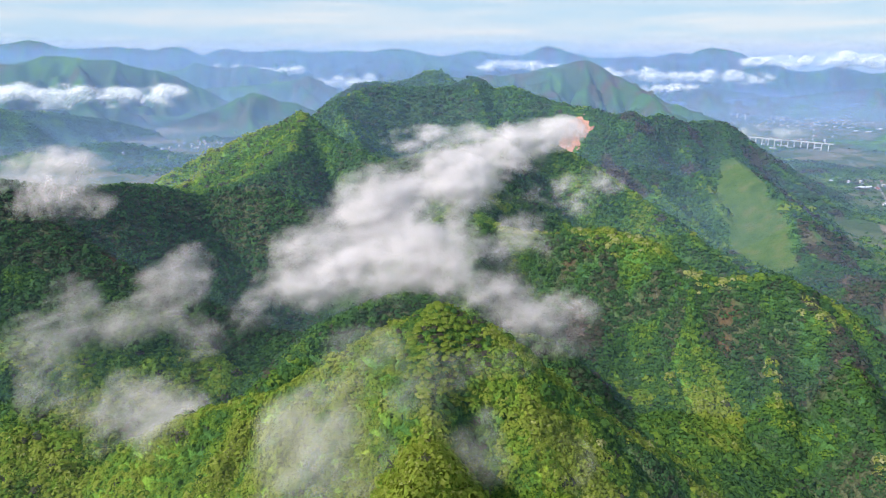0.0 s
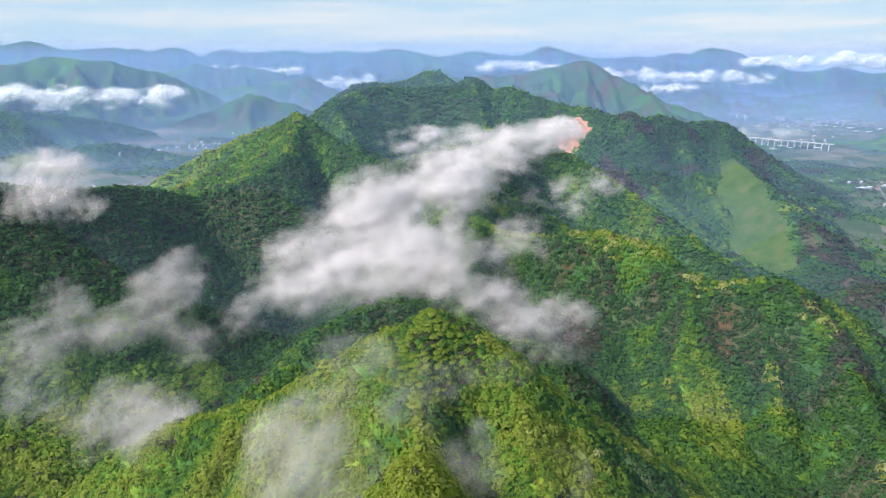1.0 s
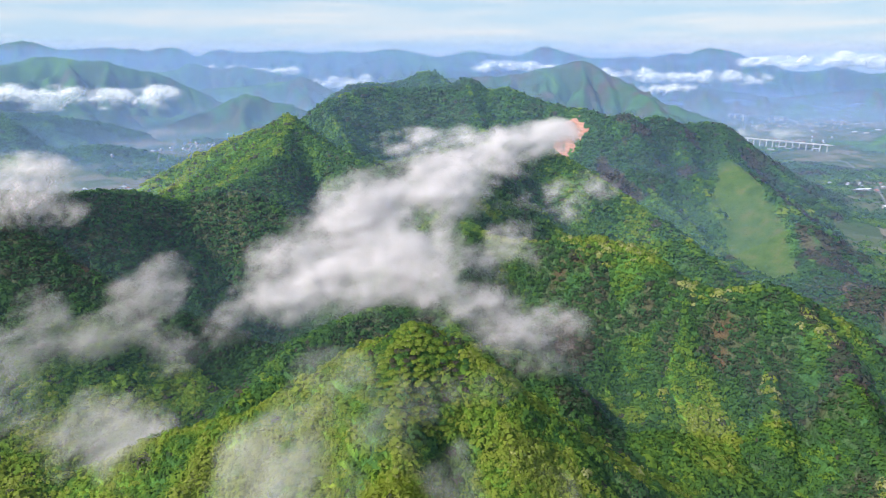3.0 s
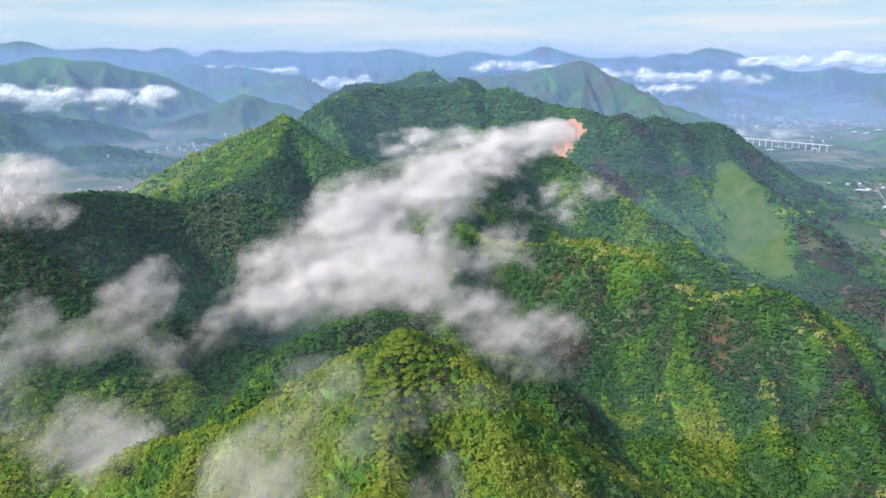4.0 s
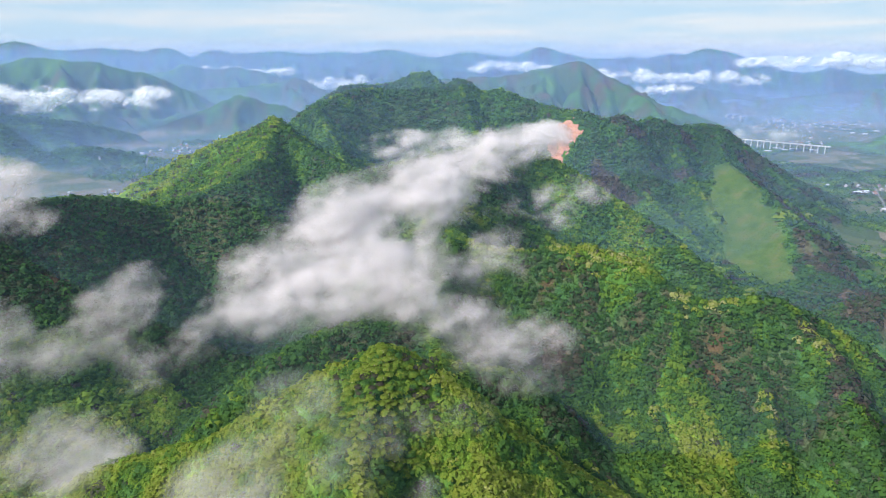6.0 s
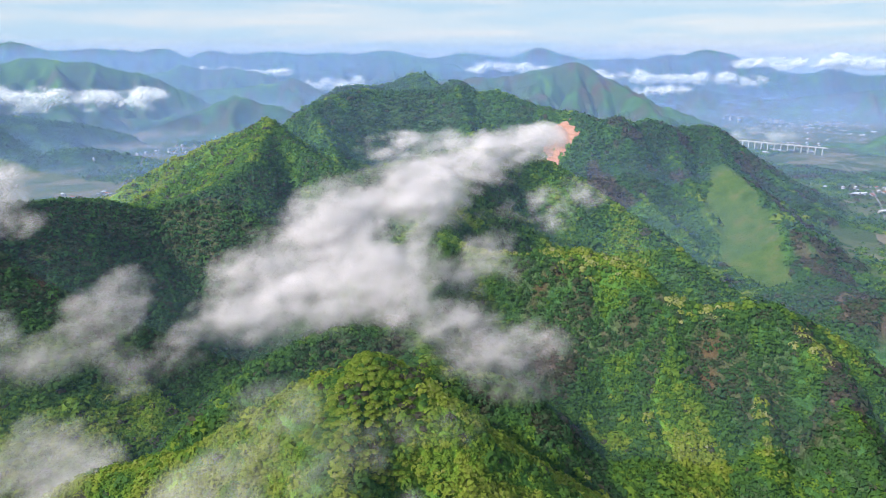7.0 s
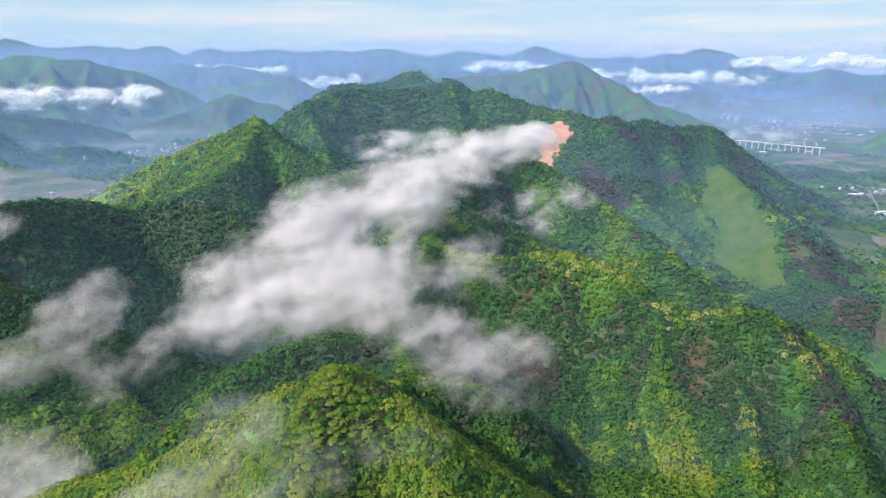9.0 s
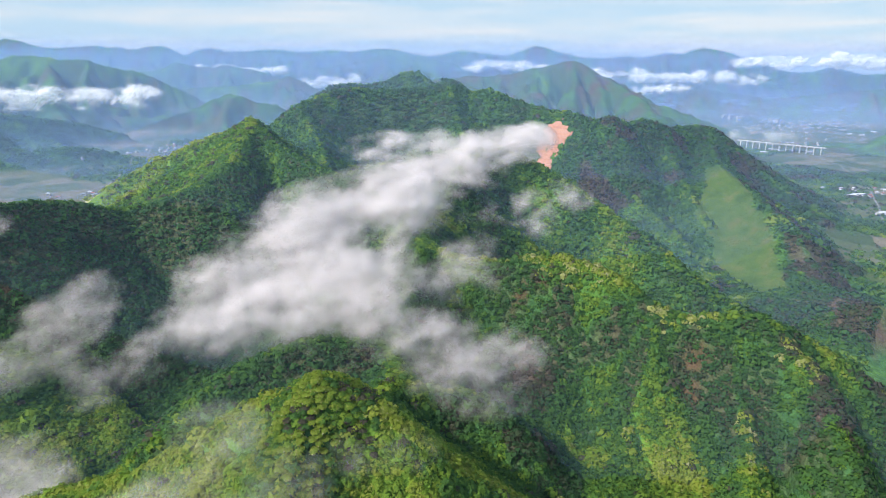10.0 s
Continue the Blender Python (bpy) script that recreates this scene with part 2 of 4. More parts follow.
# the great massif
ridge(0.83, 0.60, 120, (-520, 1640, 170), (-430, 1680, 225), (-359, 1731, 275), (-308, 1797, 314), (-254, 1856, 338), (-196, 1914, 354), (-99, 1943, 349),
      (2, 1965, 351), (70, 1990, 366), (102, 1996, 378), (132, 1975, 362), (160, 1960, 343), (222, 1942, 349), (317, 1889, 315), (419, 1819, 297))
ridge(0.81, 0.60, 110, (419, 1819, 297), (452, 1786, 292), (488, 1772, 281), (532, 1763, 291), (588, 1789, 267), (649, 1833, 276), (733, 1876, 247),
      (800, 1935, 245), (870, 1943, 242), (914, 1894, 208), (956, 1791, 150), (978, 1671, 107), (1039, 1605, 66), (1140, 1520, 24))
ridge(0.76, 0.30, 90, (-310, 1797, 312), (-262, 1700, 270), (-215, 1600, 225), (-180, 1480, 170), (-120, 1400, 140))
ridge(0.76, 0.30, 90, (102, 1990, 374), (110, 1880, 318), (130, 1740, 262), (150, 1600, 215), (150, 1400, 190))
ridge(0.76, 0.30, 90, (452, 1786, 290), (500, 1640, 165), (560, 1520, 105), (610, 1380, 60))
ridge(0.76, 0.30, 90, (690, 1855, 262), (690, 1720, 190), (690, 1560, 120), (680, 1400, 70))
ridge(0.72, 0.12, 90, (880, 1940, 238), (848, 1840, 212), (802, 1720, 188), (792, 1640, 176), (797, 1500, 146), (800, 1320, 112), (790, 1180, 62))
ridge(0.76, 0.30, 120, (-420, 2500, 290), (-310, 2486, 334), (-159, 2487, 340), (-52, 2425, 381), (-5, 2424, 377), (76, 2271, 327), (100, 2000, 360))
ridge(0.55, 0.30, 60, (640, 1085, 52), (683, 1078, 66), (731, 1034, 82), (800, 1000, 70), (900, 960, 40))
# hills of the left valley
ridge(0.53, 1.25, 90, (-1500, 1850, 130), (-1250, 2000, 150), (-1100, 2080, 158), (-950, 2120, 125), (-880, 2150, 100))
ridge(0.56, 1.25, 120, (-2000, 2000, 260), (-1650, 2300, 250), (-1400, 2550, 190), (-1250, 2650, 130))
ridge(0.69, 1.25, 120, (-2500, 3250, 380), (-2233, 3357, 404), (-2092, 3418, 434), (-1966, 3426, 424), (-1765, 3460, 403), (-1604, 3549, 357),
      (-1398, 3623, 263), (-1250, 3650, 180))
ridge(0.65, 1.25, 120, (-1966, 3426, 420), (-1850, 3250, 330), (-1750, 3050, 230), (-1600, 2900, 150))
ridge(0.65, 1.25, 120, (-1330, 2950, 110), (-1190, 3064, 165), (-1080, 3140, 205), (-964, 3197, 254), (-860, 3220, 222), (-765, 3233, 202), (-620, 3290, 140))
ridge(0.69, 1.25, 120, (-1900, 3950, 150), (-1606, 4135, 218), (-1168, 4144, 252), (-960, 4140, 285), (-871, 4140, 308), (-760, 4110, 260), (-612, 4068, 186),
      (-480, 4020, 120))
ridge(0.69, 1.25, 120, (-2046, 4482, 312), (-1850, 4520, 340), (-1752, 4555, 381), (-1572, 4597, 347), (-1399, 4600, 360), (-1169, 4583, 309),
      (-848, 4557, 232), (-600, 4500, 180))
# the blue mountain behind the massif
ridge(0.65, 1.25, 120, (-250, 3900, 230), (0, 3860, 290), (240, 3844, 317), (442, 3845, 324), (636, 3806, 364), (760, 3795, 395), (846, 3789, 409),
      (930, 3765, 372), (1022, 3737, 319), (1153, 3603, 231), (1337, 3476, 164), (1600, 3400, 70))
ridge(0.59, 1.25, 120, (846, 3789, 405), (820, 3560, 300), (760, 3350, 220), (700, 3100, 150))
ridge(0.59, 1.25, 120, (1022, 3737, 319), (1120, 3300, 210), (1080, 3000, 150), (1000, 2750, 100))
ridge(0.65, 1.25, 120, (-888, 4796, 322), (-551, 4814, 382), (-400, 4822, 415), (-299, 4830, 436), (-46, 4825, 422), (206, 4805, 361), (458, 4800, 340),
      (760, 4780, 300))
ridge(0.62, 0.90, 70, (636, 3806, 360), (600, 3560, 250), (540, 3350, 165))
ridge(0.62, 0.90, 70, (442, 3845, 320), (380, 3600, 215), (330, 3400, 140))
ridge(0.62, 0.90, 70, (930, 3765, 370), (960, 3560, 270), (940, 3380, 190))
ridge(0.62, 0.90, 70, (-1765, 3460, 400), (-1700, 3260, 290), (-1600, 3080, 180))
ridge(0.62, 0.90, 70, (-2092, 3418, 430), (-2060, 3230, 310), (-2000, 3080, 220))
ridge(0.62, 0.90, 70, (-1604, 3549, 353), (-1500, 3360, 240), (-1420, 3200, 140))
ridge(0.62, 0.90, 60, (-964, 3197, 250), (-945, 3050, 175), (-900, 2900, 105))
ridge(0.62, 0.90, 60, (-871, 4140, 305), (-830, 3990, 220), (-780, 3850, 150))
# the farthest ranges
ridge(0.66, 1.25, 120, (-3900, 5060, 480), (-3389, 5082, 522), (-3257, 5088, 549), (-3038, 5070, 492), (-2818, 5066, 482), (-2510, 5066, 490),
      (-2300, 5064, 470), (-2071, 5066, 494), (-1960, 5050, 450), (-1873, 5045, 425), (-1720, 5059, 477), (-1500, 5052, 454), (-1192, 5056, 473))
ridge(0.66, 1.25, 120, (-1192, 5056, 473), (-1000, 5052, 452), (-753, 5051, 464), (-560, 5050, 450), (-358, 5055, 481), (-50, 5038, 427), (258, 5047, 464),
      (420, 5040, 440), (565, 5035, 428), (700, 5050, 462), (816, 5056, 497), (930, 5050, 480), (1060, 5035, 440), (1180, 5028, 409))
ridge(0.66, 1.25, 120, (1180, 5028, 409), (1444, 5029, 422), (1700, 5033, 425), (1839, 5038, 455), (1930, 5040, 446), (2020, 5042, 462), (2125, 5047, 484),
      (2280, 5035, 462), (2454, 5023, 411), (2762, 4990, 314), (2960, 4995, 318), (3113, 4998, 346), (3260, 4990, 310), (3500, 4981, 293), (4000, 4950, 330))
ridge(0.48, 1.25, 120, (1500, 4500, 120), (1750, 4420, 215), (2050, 4400, 190), (2400, 4420, 150), (2800, 4450, 190), (3400, 4350, 230))
ridge(0.42, 1.25, 120, (2150, 3000, 40), (2300, 3050, 110), (2550, 3080, 150), (2900, 3050, 170))
# round behind the camera
ridge(0.60, 0.35, 150, (-110, -200, 190), (-150, -600, 260), (100, -1100, 340), (-100, -1800, 380))
ridge(0.60, 0.35, 150, (100, -1100, 340), (900, -900, 360), (1800, -600, 330), (2600, 0, 300))
ridge(0.60, 0.35, 150, (-100, -1100, 340), (-1000, -700, 360), (-1900, -200, 380), (-2600, 600, 400))


def creases(x, y, seed):
    """Sharp-crested relief from 0 to 1: spurs with gullies between them."""
    warp = fbm(x * 0.7, y * 0.7, seed=seed + 5, octaves=2) - 0.5
    return 0.68 * (1 - np.abs(2 * smooth_noise(x + warp, y - warp, seed=seed) - 1)) + 0.32 * (1 - np.abs(2 * smooth_noise(2.1 * x + 3, 2.1 * y + warp, seed=seed + 1) - 1))


def base_level(x, y):
    side = ease(-500, 500, x + 0.05 * y)
    lift = -32 * np.exp(-((x + 270) / 130) ** 2 - ((y - 470) / 150) ** 2) + 78 * np.exp(-((x - 235) / 140) ** 2 - ((y - 510) / 190) ** 2) + 25 * np.exp(-((x + 330) / 150) ** 2 - ((y - 820) / 160) ** 2)
    return 95 - 73 * side + lift + 10 * (fbm(x / 260, y / 260, seed=40, octaves=3) - 0.5)


def land(x, y, want_depth=False):
    """Height of the bare ground, for arrays x and y; also how far down its flank a place lies."""
    base = base_level(x, y)
    acc = np.exp((base - 200) / 5.0)
    down = np.full(x.shape, 1e3)
    top = base.copy()
    spine = np.full(x.shape, 0.5)
    warp = fbm(x / 90, y / 90, seed=11, octaves=3) - 0.5
    for k, rib, lam, pts, number in RIDGES:
        reach = 1.9 * (pts[:, 2].max() - 10) / k + 60
        lo, hi = pts[:, :2].min(0) - reach, pts[:, :2].max(0) + reach
        ix = np.nonzero((x > lo[0]) & (x < hi[0]) & (y > lo[1]) & (y < hi[1]))[0]
        if len(ix) == 0:
            continue
        px, py, pb = x[ix], y[ix], base[ix]
        best = np.full(px.shape, -1e9)
        bd, bs, bz, bside = np.zeros_like(px), np.zeros_like(px), np.zeros_like(px), np.zeros_like(px)
        run = 0.0
        for a, b in zip(pts[:-1], pts[1:]):
            ux, uy = b[0] - a[0], b[1] - a[1]
            length = math.hypot(ux, uy) + 1e-6
            t = np.clip(((px - a[0]) * ux + (py - a[1]) * uy) / length ** 2, 0, 1)
            dx, dy = px - a[0] - ux * t, py - a[1] - uy * t
            d = np.sqrt(dx * dx + dy * dy)
            z = a[2] + (b[2] - a[2]) * t
            v = z - k * d
            m = v > best
            best[m] = v[m]
            bd[m], bs[m], bz[m] = d[m], run + t[m] * length, z[m]
            bside[m] = np.sign(dx * uy - dy * ux)[m]
            run += length
        w = warp[ix]
        along = bs / lam + 0.9 * w + 0.0015 * bd
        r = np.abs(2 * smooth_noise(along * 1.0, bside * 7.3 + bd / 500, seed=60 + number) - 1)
        r2 = np.abs(2 * smooth_noise(along * 2.3 + 9, bside * 3.1 + bd / 200, seed=160 + number) - 1)
        gully = rib * (0.75 * (1 - r) + 0.35 * (1 - r2)) * ease(0.1 * lam, 1.1 * lam, bd)
        soft = 5.0 + 0.03 * lam
        drop = k * (np.sqrt(bd * bd + soft * soft) - soft) * (1 + gully)
        deep = 1.75 * np.maximum(bz - pb + 25, 5)
        h = bz - deep * (1 - np.exp(-drop / deep))
        acc[ix] += np.exp((h - 200) / 5.0)
        m = h > top[ix]
        top[ix] = np.where(m, h, top[ix])
        down[ix] = np.where(m, bd, down[ix])
        spine[ix] = np.where(m, r, spine[ix])
    h = 196 + 5.0 * np.log(acc)
    h = h + (fbm(x / 70, y / 70, seed=5, octaves=4) - 0.5) * 16 * ease(4, 70, down) + (fbm(x / 16, y / 16, seed=8, octaves=2) - 0.5) * 3
    far = ease(2250, 2900, y) * ease(10, 110, down) * ease(15, 90, h - base)
    h = h + far * ((fbm(x / 260, y / 260, seed=6, octaves=3) - 0.5) * 70 + (creases(x / 210, y / 280, 17) - 0.66) * 170
                   + (creases(x / 80, y / 110, 27) - 0.66) * 80 + (fbm(x / 34, y / 34, seed=7, octaves=3) - 0.5) * 22)
    h = h + ease(2250, 2900, y) * ease(60, 160, h - base) * ((fbm(x / 75, y / 75, seed=19, octaves=4, rough=0.6) - 0.5) * 34)
    return (h, down, spine) if want_depth else h


def grass_amount(x, y):
    """The open meadow on the flank of the massif, with its ragged edge, and smaller glades."""
    w = 62 * (fbm(x / 55, y / 55, seed=70, octaves=5, rough=0.6) - 0.5)
    left, right = 660 + 0.5 * np.maximum(y - 1470, 0), 770 + 0.2 * (y - 1324)
    a = ease(0, 9, 0.7 * w + np.minimum(np.minimum(x - left, right - x), np.minimum(y - 1110, 1668 - y)))
    bush = ease(20, 14, np.hypot(x - 690, (y - 1455) * 0.6) + w * 0.4)
    b = ease(0, 20, w + np.minimum(np.minimum(x - 915, 985 - x), np.minimum(y - 1180, 1420 - y)))
    b = np.maximum(b, ease(0, 14, w + np.minimum(np.minimum(x - 1000 + 0.2 * (y - 1500), 1045 - x + 0.2 * (1500 - y)), np.minimum(y - 1380, 1620 - y))))
    return np.maximum(a * (1 - bush), 0.8 * b)


def soil_amount(x, y):
    """Bare red earth: the slips on the bright face and on the dark slope."""
    w = 14 * (fbm(x / 14, y / 14, seed=71, octaves=4) - 0.5)
    s = np.zeros_like(x)
    for cx, cy, rx, ry in ((320, 632, 12, 7), (183, 724, 10, 5), (161, 720, 9, 6), (203, 722, 6, 4), (-281, 924, 6, 6), (-421, 756, 14, 7), (312, 610, 8, 9)):
        s = np.maximum(s, ease(3, -3, (np.hypot((x - cx) / rx, (y - cy) / ry) - 1) * min(rx, ry) + w))
    return s


def field_amount(x, y, h):
    level = h - base_level(x, y)
    f = ease(16, 6, level) * ease(1100, 1500, y) * ease(0.42, 0.55, fbm(x / 330, y / 330, seed=75, octaves=3))
    return f


def tone_at(x, y, down, spine):
    """Which trees stand where: 0 bare and brown, 0.35 dark green, 0.8 fresh green, 1 in pale flower; sun and shade are
    also put into the tone.
    """
    n = fbm(x / 45, y / 45, seed=21, octaves=4)
    wide = fbm(x / 260, y / 260, seed=24, octaves=3)
    # spine term paints light on the ribs and shade in the gullies
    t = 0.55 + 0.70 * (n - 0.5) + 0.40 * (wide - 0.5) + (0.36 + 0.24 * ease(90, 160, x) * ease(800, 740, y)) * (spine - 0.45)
    # first term: sunlight on the near hill put into the tone
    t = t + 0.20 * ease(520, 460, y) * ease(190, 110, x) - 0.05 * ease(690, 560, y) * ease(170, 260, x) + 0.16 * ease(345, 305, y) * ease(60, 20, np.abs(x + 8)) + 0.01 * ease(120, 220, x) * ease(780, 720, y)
    # first term: shade on the dark left ridge put into the tone
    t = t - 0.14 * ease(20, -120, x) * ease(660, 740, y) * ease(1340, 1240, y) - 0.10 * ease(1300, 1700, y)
    t = np.maximum(t, 0.33) - 0.13 * ease(2200, 2900, y) * ease(0.35, 0.6, fbm(x / 170, y / 170, seed=29, octaves=3))
    far = ease(900, 1300, y)
    brown = ease(0.68 - 0.07 * far, 0.76 - 0.07 * far, fbm(x / 75, y / 75, seed=33, octaves=4))
    belt = ease(0, 20, x - 772 - 0.2 * (y - 1324)) * ease(980, 900, x) * ease(1180, 1260, y) * ease(1900, 1750, y)
    brown = brown * np.maximum(ease(-60, 20, x) * ease(1000, 900, y), ease(150, 320, x))
    brown = np.maximum(brown, belt * ease(0.34, 0.46, fbm(x / 60, y / 60, seed=35, octaves=3)))
    t = t * (1 - (0.55 + 0.2 * far) * brown)
    # sunlit flank of the left peak, put into the tone
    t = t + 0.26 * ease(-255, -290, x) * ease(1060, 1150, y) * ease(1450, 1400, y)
    scrub = ease(16, 8, down) * ease(385, 400, x) * ease(640, 620, y) * ease(420, 470, y) * ease(0.38, 0.5, fbm(x / 20, y / 20, seed=37, octaves=3))
    # 0.17 term paints the light along the crests into the tone
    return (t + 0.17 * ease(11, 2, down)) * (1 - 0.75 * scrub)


def mesh_of(name, verts, faces, mats, attrs=(), smooth=False, normals=None):
    """One mesh from arrays: verts n x 3, faces m x 3 or m x 4."""
    me = bpy.data.meshes.new(name)
    verts, faces = np.asarray(verts, np.float32), np.asarray(faces, np.int32)
    n = faces.shape[1]
    me.vertices.add(len(verts))
    me.vertices.foreach_set("co", verts.ravel())
    me.loops.add(faces.size)
    me.loops.foreach_set("vertex_index", faces.ravel())
    me.polygons.add(len(faces))
    me.polygons.foreach_set("loop_start", np.arange(0, faces.size, n, dtype=np.int32))
    me.polygons.foreach_set("use_smooth", np.full(len(faces), smooth))
    for key, values in attrs:
        a = me.attributes.new(key, "FLOAT", "POINT")
        a.data.foreach_set("value", np.asarray(values, np.float32))
    for m in mats:
        me.materials.append(m)
    me.update()
    me.validate()
    if normals is not None:
        a = me.attributes.new("custom_normal", "FLOAT_VECTOR", "POINT")
        a.data.foreach_set("vector", np.asarray(normals, np.float32).ravel())
    return me


def unit(v):
    return v / np.maximum(np.linalg.norm(v, axis=-1, keepdims=True), 1e-9)


def grid_faces(rows, cols, wrap=False):
    i, j = np.meshgrid(np.arange(rows - 1), np.arange(cols if wrap else cols - 1), indexing="ij")
    j2 = (j + 1) % cols
    return np.stack([i * cols + j, i * cols + j2, (i + 1) * cols + j2, (i + 1) * cols + j], -1).reshape(-1, 4)


# ---------------------------------------------------------------- ground, one sheet
fan = np.concatenate([np.arange(-44, 44, 0.2), np.arange(44, 316, 2.5)])
rings = np.concatenate([(0.3, 6, 12, 18), 25 * 1.04 ** np.arange(0, 55), 216 * 1.0088 ** np.arange(0, 255), 2018 * 1.005 ** np.arange(0, 243)])
A, Rr = np.meshgrid(np.radians(fan), rings)
gx, gy = (Rr * np.sin(A)).ravel(), (Rr * np.cos(A)).ravel()
gh, gdown, gspine = land(gx, gy, True)
g_grass, g_soil, g_field = grass_amount(gx, gy), 0.75 * soil_amount(gx, gy), field_amount(gx, gy, gh)
# tone lowered: shade under the crowns painted into the forest floor
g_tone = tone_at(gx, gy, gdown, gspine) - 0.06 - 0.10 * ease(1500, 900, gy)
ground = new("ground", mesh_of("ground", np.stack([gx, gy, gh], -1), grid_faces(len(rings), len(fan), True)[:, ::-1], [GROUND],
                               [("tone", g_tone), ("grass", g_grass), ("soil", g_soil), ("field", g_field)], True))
tagged(ground, "steep forested mountain land with meadows and red soil slips", "ground", kind="structure")


def on_ground(x, y, *fields):
    """Values of the ground sheet at places x, y, between its own points."""
    a = (np.degrees(np.arctan2(x, y)) + 44) % 360 - 44
    i = np.interp(np.hypot(x, y), rings, np.arange(len(rings)))
    j = np.interp(a, np.append(fan, 316.0), np.arange(len(fan) + 1))
    i0, j0 = np.clip(i.astype(int), 0, len(rings) - 2), np.clip(j.astype(int), 0, len(fan) - 1)
    fi, fj, j1 = i - i0, j - j0, (j0 + 1) % len(fan)
    made = []
    for f in fields:
        g = f.reshape(len(rings), len(fan))
        made.append((g[i0, j0] * (1 - fj) + g[i0, j1] * fj) * (1 - fi) + (g[i0 + 1, j0] * (1 - fj) + g[i0 + 1, j1] * fj) * fi)
    return made[0] if len(made) == 1 else made


# ---------------------------------------------------------------- forest
def tree_places(rng, box, step, near, far, half):
    """Uneven rows of trees over a stretch of the plan."""
    x, y = np.meshgrid(np.arange(box[0], box[2], step), np.arange(box[1], box[3], step * 0.9))
    x = x + (np.arange(x.shape[0]) % 2 * 0.5 * step)[:, None]
    x = (x + rng.uniform(-0.62, 0.62, x.shape) * step).ravel()
    y = (y + rng.uniform(-0.62, 0.62, y.shape) * step).ravel()
    r = np.hypot(x, y)
    keep = (r > near) & (r < far) & (np.abs(np.degrees(np.arctan2(x, y))) < half)
    x, y = x[keep], y[keep]
    fall = (on_ground(x, y + 4, gh) - on_ground(x, y - 4, gh)) / 8
    x, y = x[(fall > -0.5) | (y < 480)], y[(fall > -0.5) | (y < 480)]
    bare = np.maximum(0.6 * hilltop(x, y), np.maximum(np.maximum(grass_amount(x, y), soil_amount(x, y)), quarry_amount(x, y)))
    keep = rng.random(len(x)) > bare * 1.1 - 0.62 * soil_amount(x, y)
    return x[keep], y[keep]


def hilltop(x, y):
    """The crown of the near hill, where the trees stand one by one."""
    return (np.hypot(x - 2, (y - 398) * 0.9) < 36).astype(float)


def quarry_amount(x, y):
    w = 85 * (fbm(x / 24, y / 24, seed=77, octaves=5, rough=0.6) - 0.5)
    return ease(4, -4, (np.hypot((x - 378 - 0.5 * (y - 1752)) / 42, (y - 1738) / 56) - 1) * 42 + w)


def leaf_sprays(rng, centre, radius, squash, sprays, half, lean, tilt):
    """Crowns as shells of small leaf sprays, each a ragged three-cornered tuft. Gives points, faces, normals."""
    n = len(centre)
    az = rng.uniform(0, 2 * math.pi, (n, sprays))
    up = rng.uniform(0.02, 1.0, (n, sprays)) ** 0.8
    flat = np.sqrt(1 - up * up)
    way = np.stack([flat * np.cos(az), flat * np.sin(az), up], -1)
    lobe = 1 + 0.20 * np.sin(3 * az + rng.uniform(0, 6.28, (n, 1))) + 0.13 * np.sin(5 * az + rng.uniform(0, 6.28, (n, 1)))
    shell = radius[:, None] * lobe * rng.uniform(0.86, 1.04, (n, sprays))
    spot = centre[:, None] + way * shell[..., None] * np.array((1, 1, squash))
    face = unit(way + tilt * rng.normal(0, 1, way.shape))
    ta = unit(np.cross(face, rng.normal(0, 1, way.shape)))
    tb = np.cross(face, ta)
    size = (radius[:, None] * half)[..., None]
    turn = rng.uniform(0, 2 * math.pi, (n, sprays, 1))
    corners = [spot + size * rng.uniform(0.7, 1.3, (n, sprays, 1)) * (np.cos(turn + k * 2.094) * ta + np.sin(turn + k * 2.094) * tb) for k in range(3)]
    verts = np.stack(corners, 2).reshape(-1, 3)
    bright = unit(lean[:, None] + 1.15 * way + 0.12 * rng.normal(0, 1, way.shape))
    return verts, np.arange(n * sprays * 3).reshape(-1, 3), np.repeat(bright.reshape(-1, 3), 3, 0)


